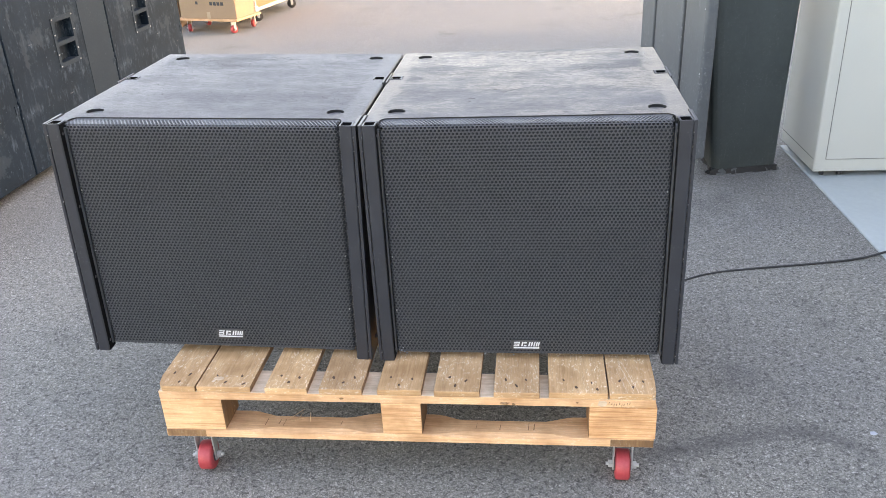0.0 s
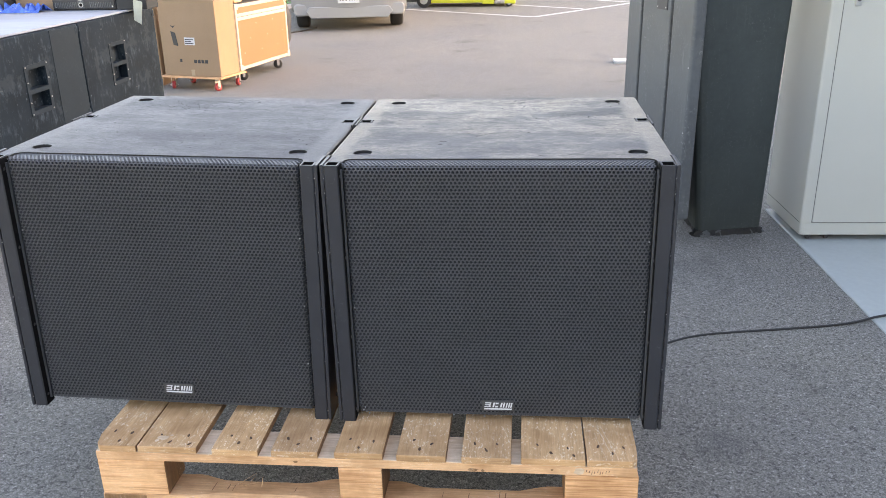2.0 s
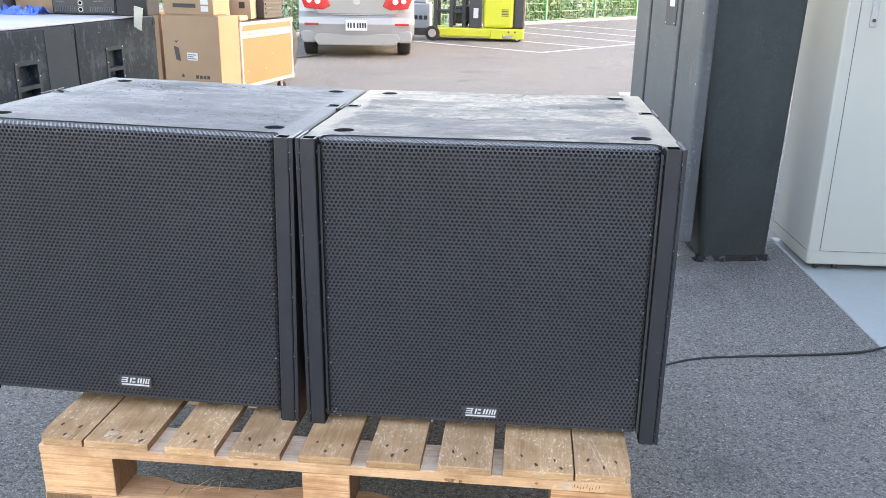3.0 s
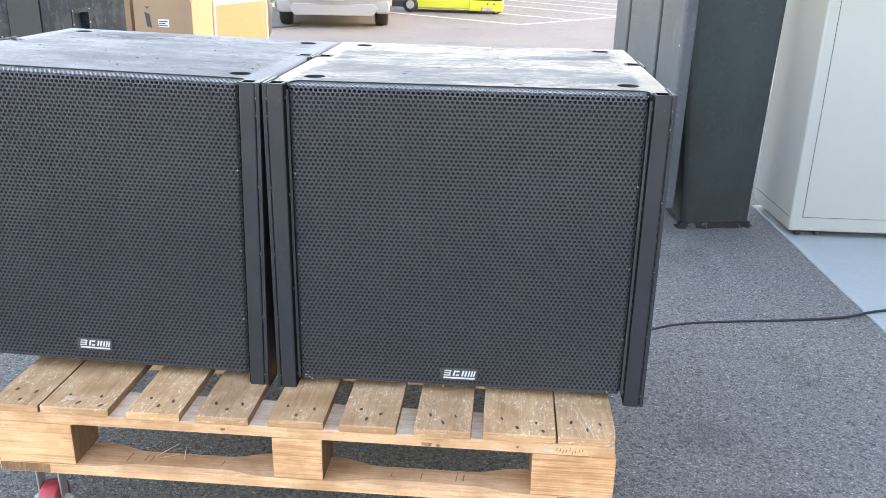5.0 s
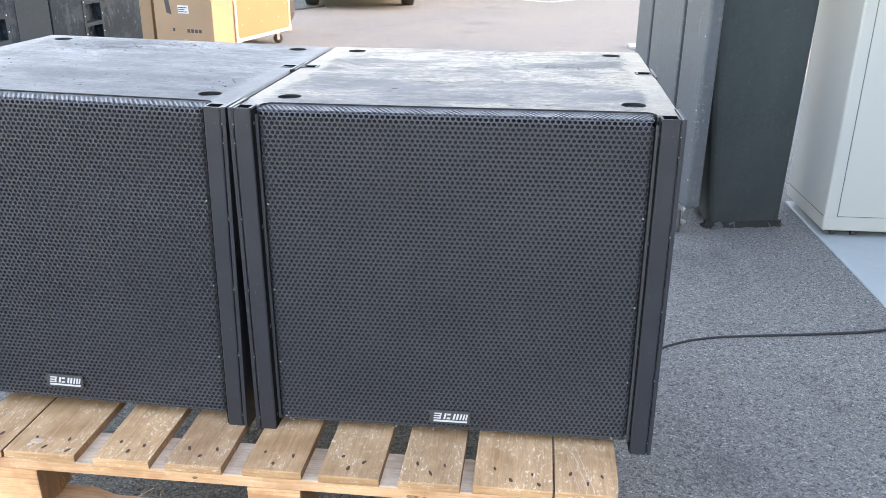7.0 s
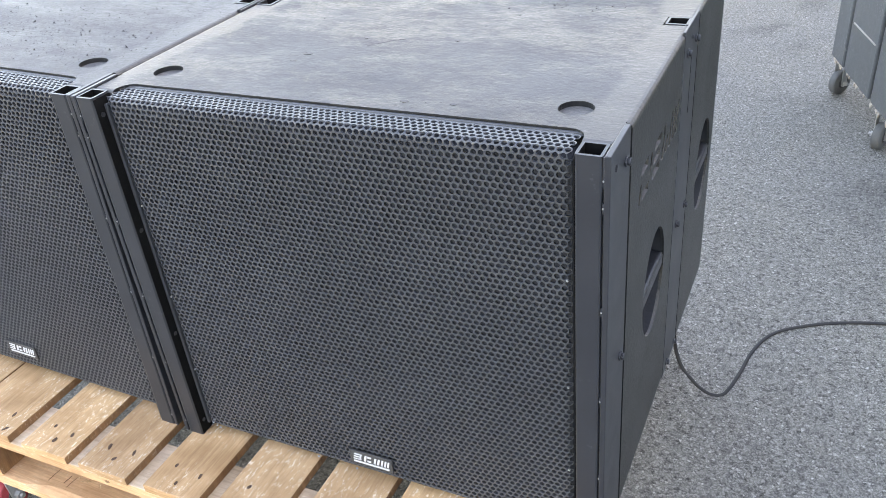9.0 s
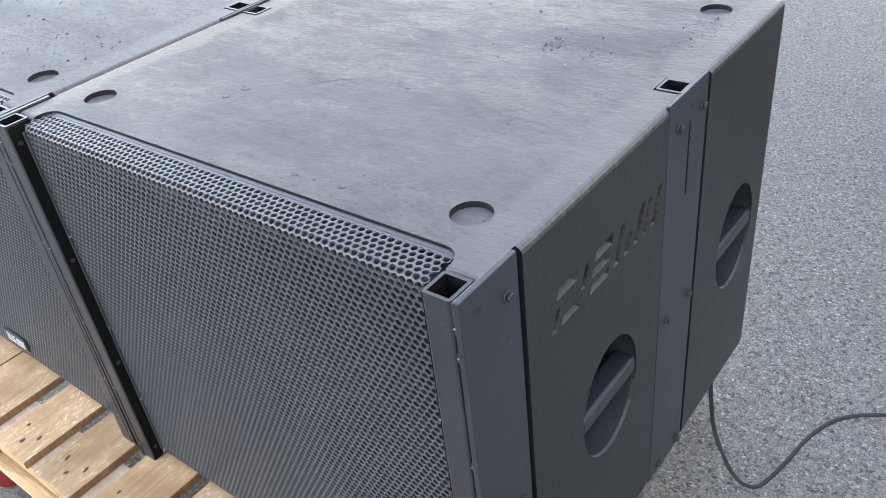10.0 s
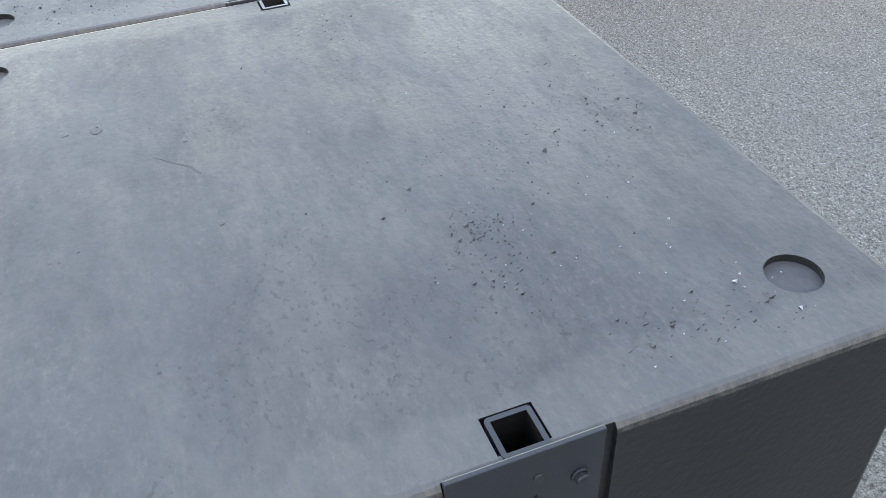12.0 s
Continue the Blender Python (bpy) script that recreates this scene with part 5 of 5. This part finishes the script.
dolly()
carton("cardboard_box", "large brown cardboard carton with labels on dolly", pose(-2.871, 5.885, 0.1285, 0, 0, -14), (0.60, 0.31, 0.665), CARD)
top = carton("cardboard_box", "smaller brown cardboard carton with air slots", pose(-2.845, 5.90, 0.800, 0, 0, -6), (0.48, 0.30, 0.30), CARD, prints=False)
part("print_mark", box((0.09, -0.003, 0.06), (0.31, -0.0005, 0.095), 0.0005), BAR, top)
for z in (0.03, 0.09):
    part("label", box((0.36, -0.003, z), (0.43, -0.0005, z + 0.045), 0.0005), WHITE, top)
carton("cardboard_box", "tall brown cardboard carton beside a dolly", pose(-3.14, 6.06, 0.0, 0, 0, 3), (0.16, 0.4, 0.80), CARD, prints=False)


def orange_case():
    """A flight case with orange laminate panels in aluminium edging."""
    base = thing("flight_case", "orange laminate flight case with aluminium edges on castors", "flight case", pose(-2.275, 6.24, 0, 0, 0, 80))
    # local x along the lit side, local y back
    w, d, z0, z1 = 1.09, 0.55, 0.11, 0.72
    part("body", box((0, 0.004, z0), (w, d, z1), 0.003), TRIM, base)
    part("side_panel", box((0.03, 0.0, z0 + 0.03), (w - 0.03, 0.004, z1 - 0.15), 0.001), LAMINATE, base, "orange laminate panel")
    part("lid_panel", box((0.03, 0.0, z1 - 0.10), (w - 0.03, 0.004, z1 - 0.03), 0.001), LAMINATE, base)
    part("end_panel", box((-0.004, 0.03, z0 + 0.03), (0.0, d - 0.03, z1 - 0.15), 0.001), TRIM, base)
    for zz in (z0, z1 - 0.15, z1 - 0.115, z1 - 0.03):
        part("edging", box((0.0, -0.004, zz), (w, 0.003, zz + 0.03), 0.002), EDGING, base)
    for x in (0, w - 0.03):
        part("edging", box((x, -0.0055, z0), (x + 0.03, 0.003, z1), 0.002), EDGING, base)
    for yy in (0.0, d - 0.03):
        part("edging", box((-0.006, yy, z0), (0.0, yy + 0.03, z1), 0.002), EDGING, base)
    for zz in (z0, z1 - 0.03):
        part("edging", box((-0.0075, 0.0, zz), (0.0, d, zz + 0.03), 0.002), EDGING, base)
    part("corner_cap", box((-0.010, -0.010, z1 - 0.05), (0.05, 0.05, z1 + 0.006), 0.006), EDGING, base)
    part("corner_cap", box((w - 0.05, -0.010, z1 - 0.05), (w + 0.010, 0.05, z1 + 0.006), 0.006), EDGING, base)
    part("corner_cap", box((-0.010, -0.010, z0 - 0.006), (0.05, 0.05, z0 + 0.05), 0.006), EDGING, base)
    part("corner_cap", box((w - 0.05, -0.010, z0 - 0.006), (w + 0.010, 0.05, z0 + 0.05), 0.006), EDGING, base)
    for k in range(8):
        part("rivet", tube((0.12 + 0.12 * k + 0.02 * (k % 3), -0.0012, 0.26 + 0.13 * (k % 3)), (0.12 + 0.12 * k + 0.02 * (k % 3), 0.001, 0.26 + 0.13 * (k % 3)), 0.006, 8), EDGING, base)
    part("catch", box((-0.014, 0.2, z1 - 0.2), (-0.005, 0.32, z1 - 0.07), 0.004), ZINC, base)
    for x, y in ((0.12, 0.04), (0.88, 0.04), (0.10, 0.45), (0.98, 0.45)):
        caster(base, x, y, z0, 40, RUBBER, 0.046, 0.03, "", 0.11)
    b = carton("cardboard_box", "grey-brown cardboard carton on a flight case", pose(-2.75, 6.75, 0.727, 0, 0, 0), (0.42, 0.36, 0.34), CARD_PALE, prints=False)
    part("print_mark", box((0.3, -0.002, 0.1), (0.36, -0.0004, 0.16), 0.0003), BAR, b)
    carton("cardboard_box", "grey-brown cardboard carton on a flight case", pose(-2.80, 6.38, 0.727, 0, 0, 0), (0.28, 0.3, 0.2), CARD_PALE, prints=False)
    carton("wooden_slat", "pale timber offcut on a flight case", pose(-2.44, 6.33, 0.727, 0, 0, 0), (0.14, 0.22, 0.04), BEAM, prints=False)
    rng = random.Random(2)
    bm = bmesh.new()
    bmesh.ops.create_icosphere(bm, subdivisions=3, radius=1.0)
    for v in bm.verts:
        v.co *= 1 + 0.35 * noise.noise(v.co * 3.0)
        v.co = Vector((v.co.x * 0.17, v.co.y * 0.12, v.co.z * 0.05))
    cl = tagged(part("cloth", bm, LILAC), "crumpled lilac cloth on a cardboard carton", "cloth")
    cl.matrix_world = pose(-2.48, 6.9, 1.09)
    eq = thing("equipment_case", "black equipment case with ribbed side on flight case", "flight case", pose(-2.235, 6.90, 0.727, 0, 0, 80))
    part("body", box((0, 0.01, 0), (0.40, 0.3, 0.33), 0.005), TRIM, eq)
    for k in range(6):
        part("rib", box((0.03, 0.0, 0.04 + k * 0.045), (0.37, 0.01, 0.06 + k * 0.045), 0.002), STEEL_BLACK, eq)
    bag = bmesh.new()
    bmesh.ops.create_icosphere(bag, subdivisions=3, radius=1.0)
    for v in bag.verts:
        v.co *= 1 + 0.2 * noise.noise(v.co * 2.0)
        v.co = Vector((v.co.x * 0.13, v.co.y * 0.3, 0.33 + v.co.z * 0.33))
        v.co.z = max(v.co.z, 0.0)
    ob = tagged(part("black_bag", bag, RUBBER, smooth=True), "slumped black bag standing on asphalt", "bag")
    ob.matrix_world = pose(-2.42, 8.15, 0.0)


orange_case()
tagged(cord("strap", [(-2.98, 10.1, 0.006), (-2.9, 10.35, 0.008), (-2.78, 10.6, 0.006), (-2.66, 10.95, 0.008)], 0.012, RUBBER), "black strap lying on asphalt", "strap")


# ---- silver car ----
def car():
    base = thing("car", "silver compact suv parked with its tail to the yard", "car", pose(-2.21, 11.32, 0, 0, 0, 11) @ Matrix.Scale(0.92, 4))
    # local y forward, rear axle at y = 0
    hw = 0.90
    rear = -0.82
    # side outline (y, z) of the shell
    outline = [(rear + 0.10, 0.30), (rear + 0.02, 0.36), (rear, 0.52), (rear + 0.02, 0.62), (rear + 0.10, 0.70), (rear + 0.14, 0.95), (rear + 0.30, 1.12), (rear + 0.55, 1.58), (rear + 0.75, 1.66),
               (1.2, 1.68), (1.75, 1.55), (2.55, 1.06), (3.3, 0.93), (3.5, 0.7), (3.5, 0.32), (3.3, 0.22), (-0.45, 0.22)]
    bm = bmesh.new()
    rings = []
    for x in (-1.0, -0.92, -0.6, 0.0, 0.6, 0.92, 1.0):
        ring = []
        for y, z in outline:
            tuck = 1.0 - 0.22 * max(0.0, (z - 0.95) / 0.72)
            bow = 0.10 * abs(x) ** 3
            yy = y + bow if y < 0 else y - bow * 1.5
            low = 0.96 if z < 0.3 else 1.0
            ring.append(bm.verts.new((x * hw * tuck * low, yy, z)))
        rings.append(ring)
    n = len(outline)
    for a, b in zip(rings, rings[1:]):
        for i in range(n):
            bm.faces.new((a[i], a[(i + 1) % n], b[(i + 1) % n], b[i]))
    bm.faces.new(rings[0])
    bm.faces.new(rings[-1][::-1])
    cut = None
    for y in (0.0, 2.6):
        for s in (-1, 1):
            cut = tube((s * 0.62, y, 0.34), (s * 1.2, y, 0.34), 0.385, 32, cut)
    shell = part("body", carved(bm, cut), SILVER, base, "silver painted body")
    mod = shell.modifiers.new("soft", "BEVEL")
    mod.width, mod.segments, mod.limit_method, mod.angle_limit = 0.055, 3, "ANGLE", radians(25)
    bm = prism([(-0.60, 0.20), (0.60, 0.20), (0.68, 0.30), (0.62, 0.375), (-0.62, 0.375), (-0.68, 0.30)], rear + 0.03, rear + 0.5, 1, 0.01)
    part("lower_bumper", bm, SILVER, base, "silver lower bumper")
    plate = part("number_plate", box((-0.175, rear - 0.018, 0.425), (0.16, rear - 0.006, 0.585), 0.004), WHITE, base, "white plate with dark bars")
    for k, x in enumerate((-0.145, -0.105, -0.055, 0.0, 0.04, 0.08, 0.118)):
        part("plate_bar", box((x, rear - 0.0205, 0.465), (x + 0.025, rear - 0.0175, 0.545), 0.001), BAR, plate)
    part("boot_seam", box((-0.62, rear + 0.004, 0.648), (0.62, rear + 0.03, 0.656), 0.002), TRIM, base)
    part("tailgate", prism([(-0.60, 0.66), (0.60, 0.66), (0.66, 0.74), (0.66, 1.08), (-0.66, 1.08), (-0.66, 0.74)], rear + 0.07, rear + 0.35, 1, 0.02), SILVER, base)
    part("emblem", tube((0, rear + 0.045, 0.86), (0, rear + 0.075, 0.86), 0.055, 32, bevel=0.006), ZINC, base, "round chrome disc")
    for s in (-1, 1):
        pts = [(s * 0.40, 0.79), (s * 0.52, 0.73), (s * 0.80, 0.76), (s * 0.86, 0.90), (s * 0.82, 1.02), (s * 0.48, 0.96)]
        lamp = part("tail_light", prism(pts if s > 0 else pts[::-1], rear + 0.055, rear + 0.34, 1, 0.015), LENS, base, "red tail light")
        part("lamp_inset", tube((s * 0.60, rear + 0.05, 0.86), (s * 0.60, rear + 0.07, 0.86), 0.045, 24, bevel=0.004), CLEAR, lamp)
        part("lamp_inset", tube((s * 0.73, rear + 0.05, 0.87), (s * 0.73, rear + 0.07, 0.87), 0.04, 24, bevel=0.004), CLEAR, lamp)
        lo, hi = sorted((s * 0.62, s * 0.865))
        part("bumper_corner", prism(rounded(lo, 0.235, hi, 0.42, 0.06), rear + 0.065, rear + 0.46, 1, 0.02), SILVER, base)
        part("reflector", box((s * 0.70 - 0.11, rear - 0.002 + 0.03, 0.505), (s * 0.70 + 0.11, rear + 0.06, 0.535), 0.006), LENS, base, "red reflector strip")
        for y in (0.0, 2.6):
            w = part("wheel", tube((s * 0.66, y, 0.335), (s * 0.87, y, 0.335), 0.335, 40, bevel=0.04), RUBBER, base, "black tyre", True)
            part("rim", tube((s * 0.868, y, 0.335), (s * 0.885, y, 0.335), 0.21, 32, bevel=0.01), ALU, w)
    part("exhaust", tube((-0.45, rear + 0.04, 0.27), (-0.45, rear + 0.3, 0.27), 0.03, 20), TRIM, base)
    win = [(-0.62, 1.14), (0.62, 1.14), (0.56, 1.52), (-0.56, 1.52)]
    gl = prism(win, -0.01, 0.01, 1, 0.004)
    for v in gl.verts:
        v.co.y += rear + 0.28 + (v.co.z - 1.14) * 0.60
    part("rear_window", gl, GLASS, base, "dark rear glass")


car()


# ---- lime green forklift ----
def forklift():
    base = thing("forklift", "lime green and black electric reach truck in yard", "forklift", pose(-1.55, 14.45, 0, 0, 0, 0))
    # local x along its side, the driver's end at high x
    part("chassis", box((0.05, 0.0, 0.07), (1.32, 0.9, 0.24), 0.03), LIME, base, "lime green steel chassis")
    part("battery_cover", box((1.05, 0.02, 0.245), (1.62, 0.88, 1.25), 0.05), LIME, base, "lime green rounded cover")
    bm = box((1.20, -0.01, 0.05), (1.82, 0.9, 0.235), 0.02)
    bm = carved(bm, box((1.42, -0.1, 0.0), (1.62, 1.0, 0.12)))
    part("rear_skirt", bm, LIME, base)
    part("counterweight", box((1.625, 0.03, 0.24), (1.83, 0.87, 1.3), 0.04), TRIM, base, "dark rear cover")
    part("side_panel", box((0.80, -0.012, 0.245), (1.04, 0.03, 1.1), 0.01), TRIM, base)
    part("notice", box((0.88, -0.016, 0.42), (0.97, -0.0125, 0.60), 0.001), WHITE, base, "white notice plate")
    for k in range(5):
        part("vent_slat", box((1.40, 0.008, 0.46 + 0.028 * k), (1.53, 0.021, 0.472 + 0.028 * k), 0.002), TRIM, base)
    for x in (0.12, 0.42, 0.66):
        part("mast_post", box((x, 0.1, 0.2), (x + 0.07, 0.2, 2.1), 0.008), TRIM, base)
        part("mast_post", box((x, 0.7, 0.2), (x + 0.07, 0.8, 2.1), 0.008), TRIM, base)
    for z in (0.5, 1.1, 1.9):
        part("mast_rail", box((0.12, 0.12, z), (0.73, 0.18, z + 0.06), 0.008), TRIM, base)
    part("seat_shell", box((0.5, 0.3, 0.3), (0.95, 0.75, 0.62), 0.04), TRIM, base)
    part("overhead_guard", box((0.5, 0.05, 2.05), (1.7, 0.85, 2.12), 0.02), TRIM, base)
    for y in (0.08, 0.8):
        part("guard_post", box((1.55, y, 1.2), (1.62, y + 0.05, 2.06), 0.008), TRIM, base)
    for x, y in ((0.12, -0.03), (0.12, 0.86), (1.70, 0.05), (1.70, 0.65)):
        r = 0.135 if x < 1 else 0.07
        w = part("wheel", tube((x, y - 0.05, r), (x, y + 0.05, r), r, 32, bevel=0.012), RUBBER, base, "black tyre", True)
        part("rim", tube((x, y - 0.056, r), (x, y + 0.056, r), r * 0.55, 24, bevel=0.006), ALU, w)
    for x in (1.44, 1.56):
        part("hole_cap", tube((x + 0.1, -0.014, 0.18), (x + 0.1, -0.008, 0.18), 0.018, 16), TRIM, base)
    part("hose", tube((0.3, 0.09, 0.7), (0.75, 0.09, 0.95), 0.015, 12), RUBBER, base)


forklift()
wrap = thing("wrapped_load", "white shrink-wrapped cartons on a low pallet", "box", pose(-2.62, 15.75, 0, 0, 0, 4))
part("skid", box((0, 0, 0), (1.0, 0.8, 0.12), 0.01), TRIM, wrap)
part("load", box((0.02, 0.02, 0.121), (0.98, 0.78, 0.62), 0.03), SHEET, wrap)
part("upper_load", box((0.05, 0.05, 0.621), (0.9, 0.75, 0.74), 0.02), SHEET, wrap)
part("timber_box", box((0.1, 0.1, 0.741), (0.85, 0.7, 1.3), 0.02), CARD, wrap)
for k in range(4):
    part("print_mark", box((0.55 + 0.1 * k, 0.014, 0.30), (0.62 + 0.1 * k, 0.0205, 0.38), 0.001), BAR, wrap)


# ---- green fence and the growth behind it ----
FENCE_A, FENCE_B = Vector((-6.2, 11.6, 0)), Vector((11.0, 35.8, 0))
run = (FENCE_B - FENCE_A).normalized()
out_way = Vector((-run.y, run.x, 0))


def fence():
    turn = math.degrees(math.atan2(run.y, run.x))
    length = (FENCE_B - FENCE_A).length
    span = 2.4
    post = None
    for k in range(int(length / span) + 1):
        p = FENCE_A + run * span * k
        base = thing("fence_panel", "green wire mesh fence panel between steel posts", "fence", pose(p.x, p.y, 0, 0, 0, turn), "boundary fence")
        if post is None:
            post = part("post", box((-0.03, -0.03, 0), (0.03, 0.03, 1.8), 0.004), GREEN, base)
            bm = None
            for i in range(23):
                bm = box((0.06 + i * 0.1, -0.003, 0.08), (0.066 + i * 0.1, 0.003, 1.75), bm=bm)
            for j in range(9):
                bm = box((0.03, -0.004, 0.1 + 0.2 * j), (2.37, 0.004, 0.108 + 0.2 * j), bm=bm)
            wires = part("mesh_panel", bm, GREEN, base)
            foot = part("kerb", box((-0.1, -0.08, -0.05), (2.3, 0.08, 0.07), 0.01), WALL, base)
        else:
            for o in (post, wires, foot):
                again(o, Matrix.Identity(4), base)


fence()


def growth():
    rng = random.Random(9)
    verts, faces = [], []
    length = (FENCE_B - FENCE_A).length
    for _ in range(26000):
        s = rng.random() ** 0.8 * length
        d = 0.15 + abs(rng.gauss(0, 0.8))
        top = 1.7 + 0.7 * math.sin(s * 0.9) + 0.4 * math.sin(s * 2.3)
        c = FENCE_A + run * s + out_way * d + Vector((0, 0, rng.random() * top))
        r = rng.uniform(0.03, 0.09)
        a = Vector((rng.gauss(0, 1), rng.gauss(0, 1), rng.gauss(0, 1))).normalized() * r
        b = a.cross(Vector((rng.gauss(0, 1), rng.gauss(0, 1), rng.gauss(0, 1)))).normalized() * r * 0.5
        n = len(verts)
        verts += [tuple(c - a), tuple(c + b), tuple(c + a), tuple(c - b)]
        faces.append((n, n + 1, n + 2, n + 3))
    me = bpy.data.meshes.new("hedge")
    me.from_pydata(verts, [], faces)
    me.materials.append(LEAF)
    tagged(new("hedge", me), "loose green undergrowth behind a wire fence", "bushes", kind="stuff")


growth()
